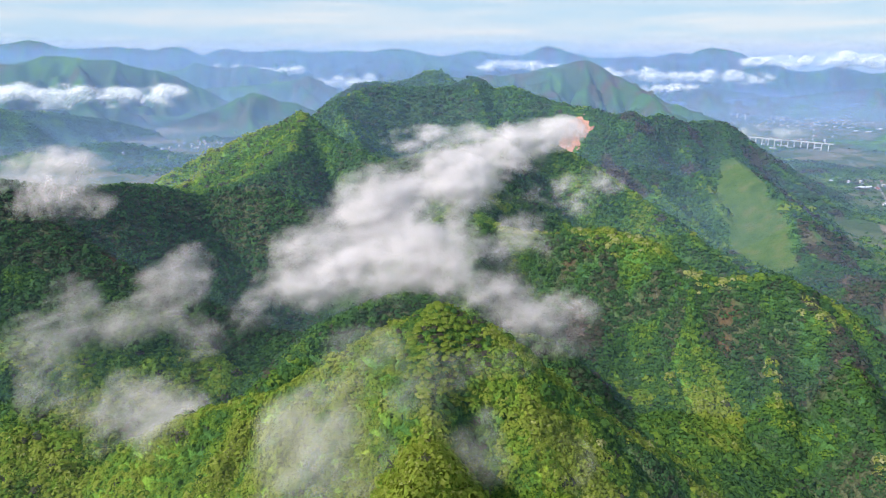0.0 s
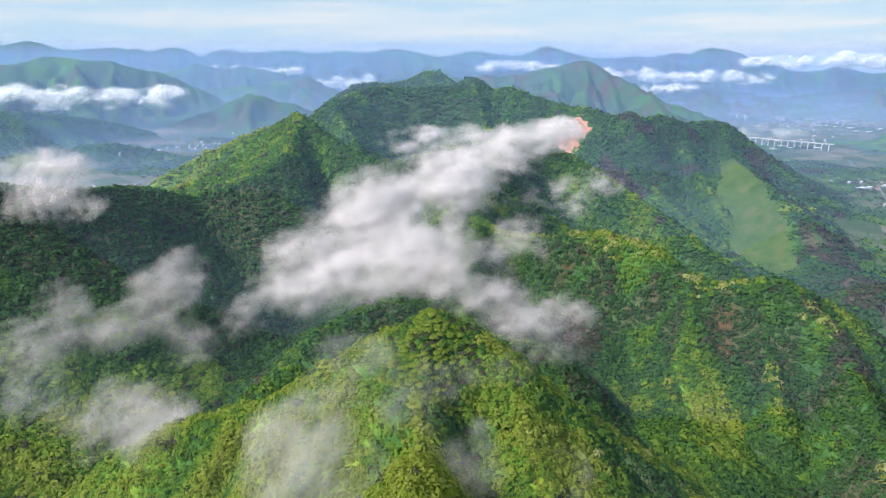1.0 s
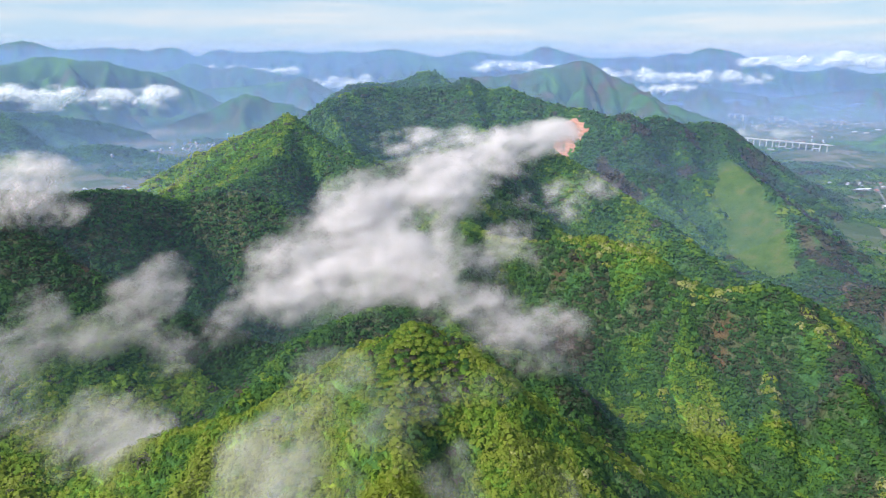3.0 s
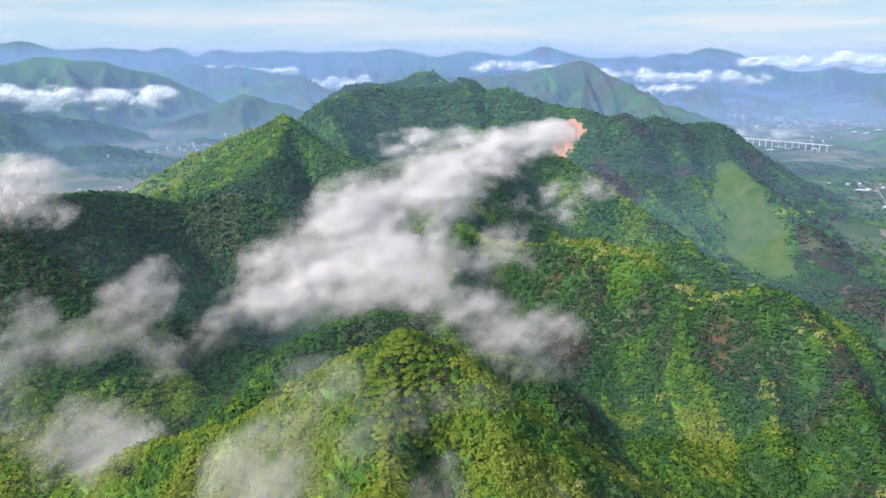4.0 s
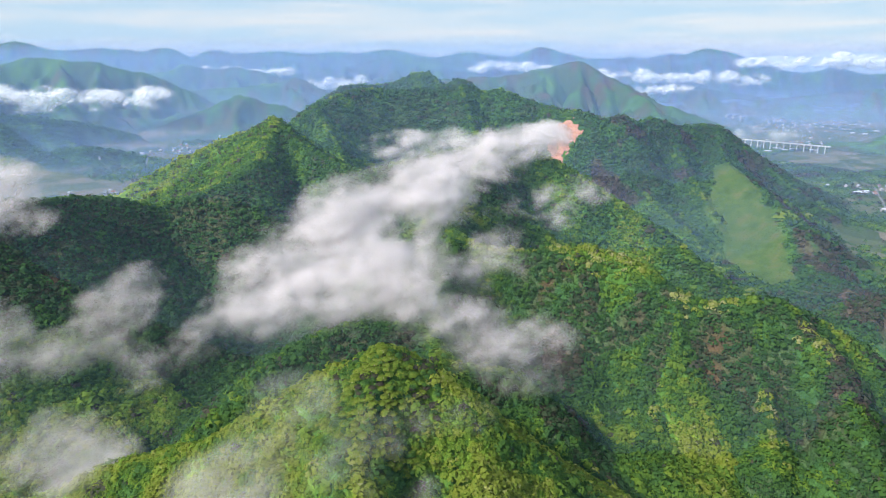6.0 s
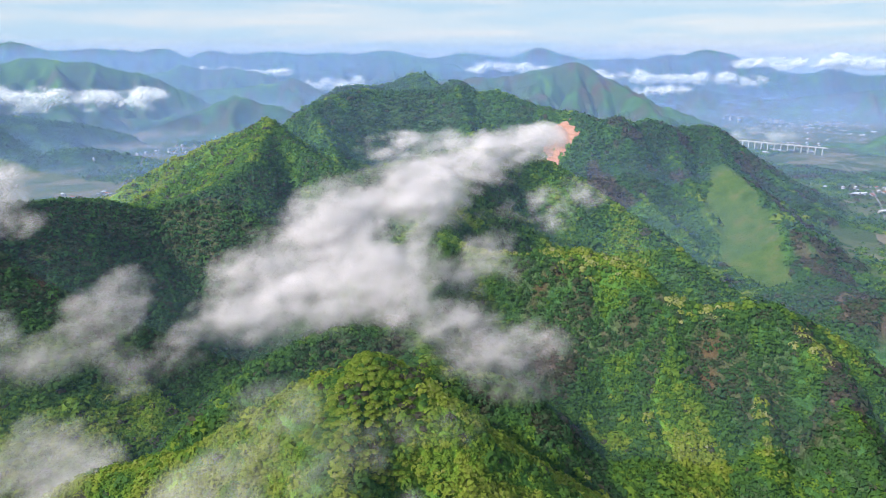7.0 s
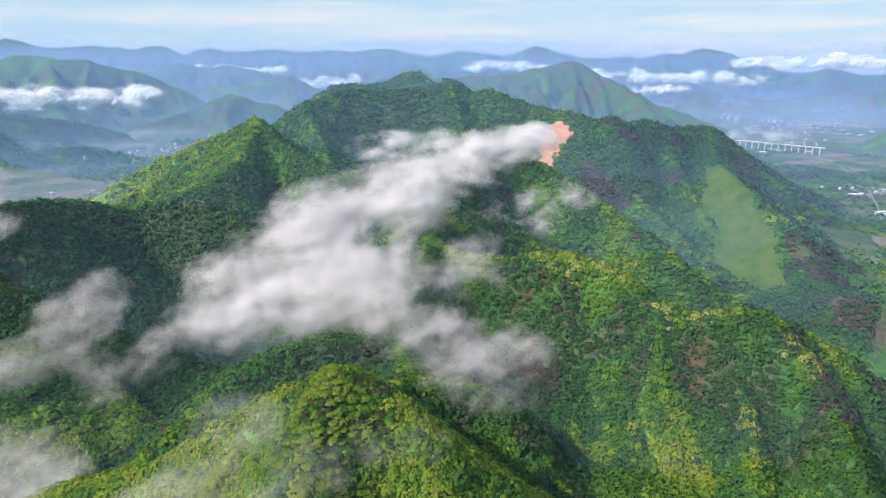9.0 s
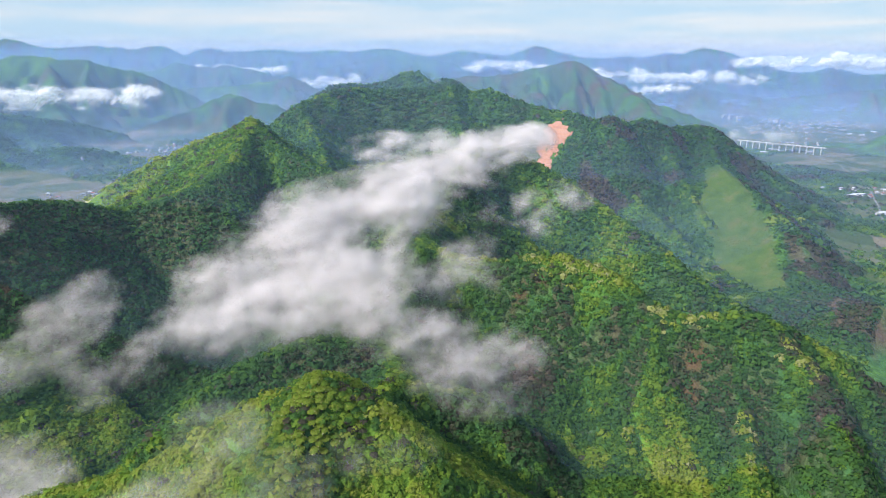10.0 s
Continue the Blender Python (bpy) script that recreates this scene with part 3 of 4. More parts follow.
def forest(name, label, seed, box, step, near, far, half, sprays, size, tuft, mat):
    rng = np.random.default_rng(seed)
    x, y = tree_places(rng, box, step, near, far, half)
    h, down, spine = on_ground(x, y, gh, gdown, gspine)
    keep = field_amount(x, y, h) < rng.random(len(x))
    x, y, h, down, spine = x[keep], y[keep], h[keep], down[keep], spine[keep]
    n = len(x)
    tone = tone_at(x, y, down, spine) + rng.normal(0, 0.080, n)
    odd = rng.random(n)
    flower = ease(0.40, 0.60, fbm(x / 40, y / 40, seed=91, octaves=2)) * ease(22, 6, down) * ease(90, 200, x) * ease(820, 760, y)
    tone = np.where(odd < 0.55 * flower, 0.88 + 0.10 * rng.random(n), np.clip(tone, 0.02, 0.88))
    ochre = ease(-255, -290, x) * ease(1060, 1130, y) * ease(1460, 1400, y)
    tone = np.where(odd > 0.982 - 0.10 * ochre, 0.14, tone)
    rad = size * rng.lognormal(0, 0.30, n)
    slope = unit(np.stack([on_ground(x - 6, y, gh) - on_ground(x + 6, y, gh), on_ground(x, y - 6, gh) - on_ground(x, y + 6, gh), np.full(n, 12.0)], -1))
    verts, faces, normals = leaf_sprays(rng, np.stack([x, y, h + 0.15 * rad], -1), rad, 0.78, sprays, tuft, 0.60 * slope, 0.30)
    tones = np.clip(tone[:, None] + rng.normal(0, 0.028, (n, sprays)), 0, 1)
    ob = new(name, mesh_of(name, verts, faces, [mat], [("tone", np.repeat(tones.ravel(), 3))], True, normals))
    return tagged(ob, label, "forest", kind="stuff")


forest("near_forest", "fresh green broadleaf trees closing over the near hill", 1, (-420, 180, 420, 520), 3.75, 225, 520, 43, 56, 3.3, 0.265, LEAF)
forest("slope_forest", "mixed green and flowering trees on the steep slopes", 2, (-650, 360, 680, 900), 4.1, 520, 900, 43, 28, 3.5, 0.35, LEAF)
forest("ridge_forest", "dark green trees along the middle ridges", 3, (-850, 700, 850, 1450), 5.2, 900, 1450, 38, 12, 3.9, 0.52, LEAF_FAR)
forest("massif_forest", "distant green woods on the great massif", 4, (-640, 1250, 1250, 2500), 7.6, 1450, 2520, 38, 10, 5.0, 0.60, LEAF_FAR)
forest("valley_woods", "scattered copses on the floor of the left valley", 5, (-1700, 1400, -560, 2700), 11.0, 1450, 3000, 38, 10, 5.6, 0.60, LEAF_FAR)
forest("valley_woods", "scattered copses on the floor of the right valley", 6, (820, 1150, 2100, 2900), 12.0, 1450, 3400, 38, 10, 5.6, 0.60, LEAF_FAR)

# ---------------------------------------------------------------- haze: thin added sheets across the view, the blue of distance put into their colour
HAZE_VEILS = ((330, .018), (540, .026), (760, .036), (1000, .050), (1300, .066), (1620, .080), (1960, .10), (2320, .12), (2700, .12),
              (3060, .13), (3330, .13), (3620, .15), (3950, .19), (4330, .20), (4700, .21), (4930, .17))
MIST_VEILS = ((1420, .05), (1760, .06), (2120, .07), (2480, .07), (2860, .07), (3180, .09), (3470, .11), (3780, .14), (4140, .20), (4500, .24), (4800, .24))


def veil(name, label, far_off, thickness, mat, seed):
    """One added sheet standing for haze and mist across the view; thickness: from height and place."""
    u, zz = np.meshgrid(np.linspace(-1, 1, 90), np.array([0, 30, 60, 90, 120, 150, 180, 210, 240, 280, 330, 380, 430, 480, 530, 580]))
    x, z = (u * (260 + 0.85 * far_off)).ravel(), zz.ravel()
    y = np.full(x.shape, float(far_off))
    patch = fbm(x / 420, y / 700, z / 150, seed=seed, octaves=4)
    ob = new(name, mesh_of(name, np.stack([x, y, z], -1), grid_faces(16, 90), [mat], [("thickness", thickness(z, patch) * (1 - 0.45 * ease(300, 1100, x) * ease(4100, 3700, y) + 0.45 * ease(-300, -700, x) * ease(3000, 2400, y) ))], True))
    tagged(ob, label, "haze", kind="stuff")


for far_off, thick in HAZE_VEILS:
    veil("haze_veil", "thin added sheet tinted blue for distance haze across the valleys", far_off,
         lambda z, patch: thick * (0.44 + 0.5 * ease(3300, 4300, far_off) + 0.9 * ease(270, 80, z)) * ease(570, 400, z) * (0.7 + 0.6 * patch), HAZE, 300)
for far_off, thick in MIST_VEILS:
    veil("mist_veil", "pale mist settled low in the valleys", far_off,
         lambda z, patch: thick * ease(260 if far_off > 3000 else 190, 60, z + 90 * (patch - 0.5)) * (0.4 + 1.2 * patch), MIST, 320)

# ---------------------------------------------------------------- cloud on the ridge
SLICE_N = Vector((-0.12, -0.74, 0.66)).normalized()
SLICE_U = Vector((1, 0, 0)).cross(SLICE_N).cross(SLICE_N).normalized() * -1
SLICE_V = SLICE_N.cross(SLICE_U)


def cloud(name, label, seed, puffs, gap, cell_size, wisp, dense, mat, gain=1.0, cling=True, cut=0.30, tear=1.4, relief=16.0):
    """A bank of vapour as stacked thin layers; puffs: (x, y, z, rx, ry, rz)."""
    puffs = np.array(puffs, float)
    axes = np.array([SLICE_U, SLICE_V, SLICE_N])
    big = puffs[:, 3:].max(1)
    loc = puffs[:, :3] @ axes.T
    lo, hi = (loc - big[:, None]).min(0), (loc + big[:, None]).max(0)
    us, vs = np.arange(lo[0], hi[0], cell_size), np.arange(lo[1], hi[1], cell_size)
    all_v, all_f, all_d, all_n, count = [], [], [], [], 0
    for w in np.arange(lo[2], hi[2], gap):
        U, V = np.meshgrid(us, vs, indexing="ij")
        P = U.ravel()[:, None] * axes[0] + V.ravel()[:, None] * axes[1] + w * axes[2]
        env = np.zeros(len(P))
        for p in puffs:
            q = ((P - p[:3]) / p[3:])
            env = np.maximum(env, 1 - (q * q).sum(1))
        ok = env > 0.01
        if ok.sum() < 8:
            continue
        d, body = np.zeros(len(P)), np.full(len(P), -0.6)
        Q = P[ok]
        drift, across = 0.52 * Q[:, 0] + 0.85 * Q[:, 1], 0.85 * Q[:, 0] - 0.52 * Q[:, 1]
        bend = fbm(across / (1.6 * wisp), drift / (1.6 * wisp), Q[:, 2] / wisp, seed=seed + 31, octaves=2) - 0.5
        across = across + 0.9 * wisp * bend
        n = (fbm(across / wisp, drift / (wisp * 1.7), Q[:, 2] / (wisp * 0.7), seed=seed, octaves=4, rough=0.58) - 0.5) * 4.4
        torn = fbm(across / (0.30 * wisp), drift / (0.62 * wisp), Q[:, 2] / (0.3 * wisp), seed=seed + 47, octaves=3, rough=0.6) - 0.5
        f = env[ok] * 1.15 + n - 0.42 - cut
        body[ok] = f + 0.5 * torn
        v = np.clip((f + tear * torn) * gain, 0, 1) * ease(0.0, 0.22, env[ok])
        if cling:
            v = v * ease(0, 12, Q[:, 2] - on_ground(Q[:, 0], Q[:, 1], gh))
        d[ok] = v
        quads = grid_faces(len(us), len(vs))[:, ::-1]
        quads = quads[d[quads].max(1) > 0.012]
        if len(quads) == 0:
            continue
        gu, gv = np.gradient(body.reshape(len(us), len(vs)), cell_size)
        lean = np.stack([-gu.ravel(), -gv.ravel()], -1) * relief
        lean = lean / np.maximum(1, np.linalg.norm(lean, axis=1, keepdims=True) / 1.6)
        used, inv = np.unique(quads, return_inverse=True)
        all_v.append(P[used])
        all_d.append(d[used] * dense)
        all_n.append(unit(axes[2] + lean[used, :1] * axes[0] + lean[used, 1:] * axes[1]))
        all_f.append(inv.reshape(-1, 4) + count)
        count += len(used)
    ob = new(name, mesh_of(name, np.vstack(all_v), np.vstack(all_f), [mat], [("thickness", np.concatenate(all_d))], True, np.vstack(all_n)))
    return tagged(ob, label, "cloud", kind="stuff")


cloud("ridge_cloud", "billowing white cloud pouring over the ridge saddle", 400, [
    (-188, 614, 187, 55, 56, 34), (-145, 645, 195, 78, 66, 48), (-100, 655, 205, 92, 76, 58), (-42, 650, 208, 92, 76, 56), (14, 632, 206, 74, 60, 46),
    (50, 640, 200, 54, 54, 36), (-118, 700, 222, 92, 80, 62), (-80, 759, 242, 92, 90, 62), (-20, 722, 232, 96, 86, 64), (32, 700, 224, 62, 70, 48),
    (-62, 832, 268, 86, 98, 56), (0, 845, 268, 98, 104, 58), (48, 936, 275, 92, 104, 48), (96, 985, 275, 82, 100, 42), (108, 1081, 288, 96, 104, 38),
    (186, 1180, 300, 92, 110, 34), (244, 1240, 302, 50, 96, 32), (18, 1048, 288, 76, 96, 36)],
      9.0, 3.6, 62.0, 0.24, CLOUD, 1.0, True, -0.16, 1.8, 20.0)
cloud("lee_wisps", "thin torn wisps trailing down the lee of the cloud", 410, [
    (205, 930, 240, 46, 90, 36), (130, 870, 240, 50, 70, 34), (110, 740, 225, 60, 80, 40), (270, 1030, 236, 46, 80, 34), (110, 620, 190, 70, 60, 36),
    (160, 640, 175, 50, 50, 30)],
      9.0, 3.8, 42.0, 0.17, CLOUD, 1.0, True, 0.22, 1.9)
cloud("valley_cloud", "torn grey-white mist rising from the left valley", 420, [
    (-322, 748, 186, 40, 46, 34), (-330, 702, 176, 52, 46, 40), (-320, 664, 164, 46, 46, 36), (-345, 630, 154, 50, 42, 36), (-282, 640, 138, 46, 36, 28),
    (-410, 640, 184, 34, 32, 38), (-398, 566, 140, 40, 38, 40), (-380, 540, 124, 42, 38, 36), (-300, 560, 118, 52, 38, 36), (-262, 500, 130, 56, 38, 34),
    (-228, 455, 140, 48, 34, 28), (-290, 490, 120, 50, 40, 34), (-420, 600, 150, 60, 50, 40)],
      8.0, 3.6, 40.0, 0.115, CLOUD, 1.0, True, -0.22, 1.9)
cloud("spur_cloud", "bright cloud caught behind the dark ridge", 430, [
    (-500, 793, 296, 76, 66, 42), (-480, 763, 276, 74, 56, 40), (-570, 780, 300, 90, 66, 42)], 11.0, 4.2, 50.0, 0.32, CLOUD, 1.1, True, 0.05, 1.5)
cloud("near_mist", "thin mist drifting across the near hilltop", 440, [
    (-54, 404, 240, 34, 30, 24), (-66, 382, 222, 36, 36, 30), (-74, 350, 205, 38, 40, 34), (-62, 318, 205, 40, 40, 36), (-84, 330, 190, 44, 44, 40),
    (-14, 330, 246, 30, 30, 22), (-4, 348, 254, 28, 26, 20), (-30, 388, 256, 26, 24, 16), (-90, 372, 200, 40, 40, 34), (-44, 322, 222, 34, 24, 30), (24, 312, 222, 26, 22, 20)],
      7.0, 2.8, 30.0, 0.070, CLOUD, 1.0, True, -0.36, 1.7)
cloud("near_wisp", "faint wisps of mist on the sheltered side of the hilltop", 446, [
    (26, 380, 250, 24, 22, 15), (52, 388, 248, 28, 22, 16), (20, 330, 232, 24, 22, 16), (80, 346, 192, 28, 26, 22), (70, 545, 205, 60, 40, 26), (110, 545, 188, 50, 40, 24)],
      7.0, 2.8, 28.0, 0.09, CLOUD, 1.0, True, 0.12, 1.6)
cloud("massif_mist", "shreds of mist below the massif", 450, [
    (-14, 1414, 272, 110, 90, 24), (60, 1400, 280, 80, 80, 22), (-80, 1380, 255, 60, 60, 22)], 12.0, 6.0, 56.0, 0.24, CLOUD, 1.0, True, 0.0, 1.6)
# banks lying in the far valleys
for seed, px, py, pz, wide, high, full in ((500, -1720, 2990, 246, 440, 58, 0.5), (501, -1568, 4690, 340, 150, 26, 0.5), (502, -1197, 4680, 316, 170, 30, 0.5),
                                           (503, -670, 4453, 240, 190, 52, 0.5), (504, 573, 4695, 352, 290, 38, 0.5), (505, 1290, 4467, 304, 220, 44, 0.5),
                                           (506, 1845, 4450, 284, 430, 46, 0.5), (507, 1560, 4325, 214, 200, 34, 0.45), (508, 2650, 4640, 388, 420, 52, 0.5),
                                           (509, 3250, 4640, 380, 420, 62, 0.5), (510, 1560, 2924, 84, 150, 36, 0.16)):
    rng = np.random.default_rng(seed)
    lumps = [(px + wide * u, py + rng.uniform(-40, 40), pz + rng.uniform(-0.3, 0.35) * high, wide * rng.uniform(0.22, 0.42), 110, high * rng.uniform(0.7, 1.25))
             for u in np.linspace(-0.85, 0.85, 8)]
    cloud("cloud_bank", "white cloud bank lying in a far valley", seed, lumps, 20.0, 8.0, 80.0, 0.8 * full, CLOUD_FAR, 1.1, True, -0.06, 2.0, 30.0)

# ---------------------------------------------------------------- plain materials of built things


def plain(name, a, b, scale, rough=0.8, bump=0.3, metal=0.0):
    m, t = material(name)
    n = noise_at(t, scale, 5.0, 0.6)
    finish(t, ramp(t, n, [(0.3, a), (0.7, b)]), rough, n, bump, 0.4, 0.25, metal)
    return m


CONCRETE = plain("pale concrete", (0.50, 0.49, 0.47), (0.66, 0.65, 0.62), 0.25)
WHITE_WALL = plain("whitewashed wall", (0.36, 0.34, 0.32), (0.52, 0.49, 0.46), 0.4)
GREY_WALL = plain("grey render", (0.38, 0.38, 0.38), (0.52, 0.51, 0.50), 0.4)
RED_ROOF = plain("red tile roof", (0.26, 0.085, 0.06), (0.38, 0.15, 0.11), 0.5)
GREY_ROOF = plain("grey slate roof", (0.20, 0.21, 0.23), (0.33, 0.34, 0.36), 0.5)
WHITE_ROOF = plain("white sheet roof", (0.52, 0.53, 0.56), (0.68, 0.69, 0.71), 0.2, 0.5)
GLASS_DARK = plain("dark window glass", (0.05, 0.07, 0.09), (0.09, 0.11, 0.13), 0.5, 0.15, 0.0)
BARK = plain("bark", (0.09, 0.065, 0.045), (0.19, 0.15, 0.11), 3.0, 0.9, 0.6)
ROAD = plain("pale road", (0.16, 0.155, 0.145), (0.24, 0.23, 0.21), 0.2)

ROCK, rt = material("quarried rock")
r_n = noise_at(rt, 0.06, 8.0, 0.65)
r_geo = rt.nodes.new("ShaderNodeNewGeometry")
r_wave = node(rt, "ShaderNodeTexNoise", Scale=0.035, Detail=5.0, Roughness=0.6)
r_map = rt.nodes.new("ShaderNodeMapping")
r_map.inputs["Scale"].default_value = (0.5, 0.5, 5.0)
link_up(rt, r_geo.outputs["Position"], r_map.inputs["Vector"])
link_up(rt, r_map.outputs["Vector"], r_wave.inputs["Vector"])
r_col = mixed(rt, r_n, ramp(rt, r_wave.outputs["Fac"], [(0.3, (0.34, 0.13, 0.085)), (0.5, (0.44, 0.22, 0.15)), (0.7, (0.52, 0.33, 0.26))]), (0.44, 0.24, 0.18))
finish(rt, r_col, 0.9, r_n, 0.8, 3.0, 0.1)


def part(name, bm, mat, parent, label=""):
    me = bpy.data.meshes.new(name)
    bm.to_mesh(me)
    bm.free()
    me.materials.append(mat)
    ob = new(name, me)
    ob.parent = parent
    if label:
        ob["label"] = label
    return ob


def box(bm, x0, y0, z0, x1, y1, z1):
    v = [bm.verts.new(p) for p in ((x0, y0, z0), (x1, y0, z0), (x1, y1, z0), (x0, y1, z0), (x0, y0, z1), (x1, y0, z1), (x1, y1, z1), (x0, y1, z1))]
    for f in ((3, 2, 1, 0), (4, 5, 6, 7), (0, 1, 5, 4), (1, 2, 6, 5), (2, 3, 7, 6), (3, 0, 4, 7)):
        bm.faces.new([v[i] for i in f])
    return v


def cone(bm, a, b, r0, r1, sides=6):
    """A tapered limb from a to b."""
    a, b = Vector(a), Vector(b)
    q = (b - a).to_track_quat("Z", "Y")
    rings_made = []
    for p, r in ((a, r0), (b, r1)):
        rings_made.append([bm.verts.new(p + q @ Vector((r * math.cos(2 * math.pi * i / sides), r * math.sin(2 * math.pi * i / sides), 0))) for i in range(sides)])
    for i in range(sides):
        j = (i + 1) % sides
        bm.faces.new((rings_made[0][i], rings_made[0][j], rings_made[1][j], rings_made[1][i]))
    bm.faces.new(rings_made[1])


def ground_z(x, y):
    return float(on_ground(np.array([float(x)]), np.array([float(y)]), gh)[0])


# ---------------------------------------------------------------- single trees on the crown of the near hill


def tree_kind(seed, tone, height, spread, label):
    """A broadleaf tree: tapered trunk with limbs, crown of many leaf clumps."""
    rng = np.random.default_rng(seed)
    root = new("tree")
    bm = bmesh.new()
    top = Vector((rng.uniform(-0.4, 0.4), rng.uniform(-0.4, 0.4), height * 0.72))
    cone(bm, (0, 0, -1.2), (top.x * 0.5, top.y * 0.5, height * 0.36), 0.22, 0.15)
    cone(bm, (top.x * 0.5, top.y * 0.5, height * 0.36), top, 0.15, 0.06)
    tips = []
    for i in range(5):
        a = i * 2.4 + rng.uniform(-0.4, 0.4)
        start = Vector((top.x * 0.5, top.y * 0.5, height * rng.uniform(0.3, 0.5)))
        tip = Vector((spread * 0.7 * math.cos(a), spread * 0.7 * math.sin(a), height * rng.uniform(0.55, 0.75)))
        cone(bm, start, tip, 0.10, 0.03, 5)
        tips.append(tip)
    part("trunk", bm, BARK, root)
    tips.append(top)
    middle = np.array([(t.x * 0.55, t.y * 0.55, t.z - 0.10 * height) for t in tips])
    lean = np.tile(np.array((0.0, 0.0, 0.35)), (len(tips), 1)) + 0.8 * unit(middle - np.array((0, 0, 0.3 * height)))
    verts, faces, soft = leaf_sprays(rng, middle, np.full(len(tips), 0.62 * spread), 0.75, 40, 0.30, lean, 0.30)
    tones = np.repeat(np.clip(tone + rng.normal(0, 0.055, len(tips) * 40), 0, 1), 3)
    crown = new("crown", mesh_of("crown", verts, faces, [LEAF], [("tone", tones)], True, soft))
    crown.parent = root
    return tagged(root, label, "tree", "trees on the near hilltop")


KINDS = [tree_kind(11, 0.74, 4.3, 3.1, "fresh green broadleaf tree in the hilltop canopy"),
         tree_kind(12, 0.80, 4.6, 3.3, "yellow-green broadleaf tree in the hilltop canopy"),
         tree_kind(13, 0.64, 4.0, 2.9, "mid-green broadleaf tree in the hilltop canopy"),
         tree_kind(14, 0.84, 4.5, 3.2, "golden-green leafing tree on the hill crest"),
         tree_kind(15, 0.50, 4.2, 3.0, "deep green broadleaf tree in the hilltop canopy"),
         tree_kind(16, 0.10, 3.8, 2.7, "dark brown half-bare tree among green crowns")]
tree_rng = np.random.default_rng(77)
tx, ty = np.meshgrid(np.arange(-46, 50, 3.85), np.arange(350, 446, 3.5))
tx = (tx + tree_rng.uniform(-1.9, 1.9, tx.shape)).ravel()
ty = (ty + tree_rng.uniform(-1.9, 1.9, ty.shape)).ravel()
inside = hilltop(tx, ty) > 0
tx, ty = tx[inside][:300], ty[inside][:300]
tz = on_ground(tx, ty, gh)
t_patch = fbm(tx / 22, ty / 22, seed=95, octaves=3)
for i, (x, y, z) in enumerate(zip(tx, ty, tz)):
    lit = 0.06 + t_patch[i] + tree_rng.normal(0, 0.07)
    which = 5 if (lit < 0.37 and tree_rng.random() < 0.7) else 4 if lit < 0.42 else 2 if lit < 0.48 else 0 if lit < 0.54 else 1 if lit < 0.6 else 3
    if math.hypot(x + 5, y - 391) < 8:
        which = 5 if tree_rng.random() < 0.7 else 4
    elif math.hypot(x - 3, y - 379) < 8:
        which = 3
    m = pose(x, y, z, tree_rng.uniform(-4, 4), tree_rng.uniform(-4, 4), tree_rng.uniform(0, 360))
    made = copy_thing(KINDS[which], m)
    made.scale = (1, 1, tree_rng.uniform(0.85, 1.2))
for kind in KINDS:
    for o in (*kind.children_recursive, kind):
        bpy.data.objects.remove(o)

# ---------------------------------------------------------------- quarry on the flank of the massif
qx, qy = np.meshgrid(np.arange(290, 470, 2.5), np.arange(1630, 1860, 2.5))
qx, qy = qx.ravel(), qy.ravel()
q_h = land(qx, qy)
q_step = q_h / 9.0 + 0.5 * (fbm(qx / 30, qy / 30, seed=78, octaves=2) - 0.5)
q_frac = q_step - np.floor(q_step)
q_z = 0.35 * q_h + 0.65 * (np.floor(q_step) + ease(0.45, 0.95, q_frac)) * 9.0 + 3.5 + 1.6 * (fbm(qx / 6, qy / 6, seed=79, octaves=3) - 0.5)
q_keep = quarry_amount(qx, qy) > 0.4
q_cols = len(np.arange(290, 470, 2.5))
q_faces = grid_faces(len(qx) // q_cols, q_cols)
q_faces = q_faces[q_keep[q_faces].all(1)]
q_used, q_inv = np.unique(q_faces, return_inverse=True)
q_in = quarry_amount(qx, qy)
q_zz = q_z - 8 * ease(0.9, 0.4, q_in)
quarry = new("quarry_face", mesh_of("quarry_face", np.stack([qx, qy, q_zz], -1)[q_used], q_inv.reshape(-1, 4), [ROCK]))
tagged(quarry, "benched pink rock face of an open quarry", "quarry", kind="structure")

# ---------------------------------------------------------------- viaduct in the right valley
VA, VB = Vector((1509, 3033, 0)), Vector((1767, 2786, 0))
v_len = (VB - VA).length
viaduct = new("viaduct")
viaduct.matrix_world = Matrix.Translation((VA.x, VA.y, 20)) @ Matrix.Rotation(math.atan2(VB.y - VA.y, VB.x - VA.x), 4, "Z")
tagged(viaduct, "long pale concrete viaduct on tall piers", "bridge")
bm = bmesh.new()
box(bm, -10, -6, 31, v_len + 10, 6, 32)
box(bm, -10, -3.2, 28.6, v_len + 10, 3.2, 31)
part("deck", bm, CONCRETE, viaduct)
for side in (-6, 5.6):
    bm = bmesh.new()
    box(bm, -10, side, 32, v_len + 10, side + 0.4, 33.3)
    part("parapet", bm, CONCRETE, viaduct)
for i in range(13):
    u = 8 + i * (v_len - 16) / 12
    bm = bmesh.new()
    box(bm, u - 1.6, -2.6, -12, u + 1.6, 2.6, 26)
    box(bm, u - 2.0, -5.0, 26, u + 2.0, 5.0, 28.6)
    part("pier", bm, CONCRETE, viaduct)

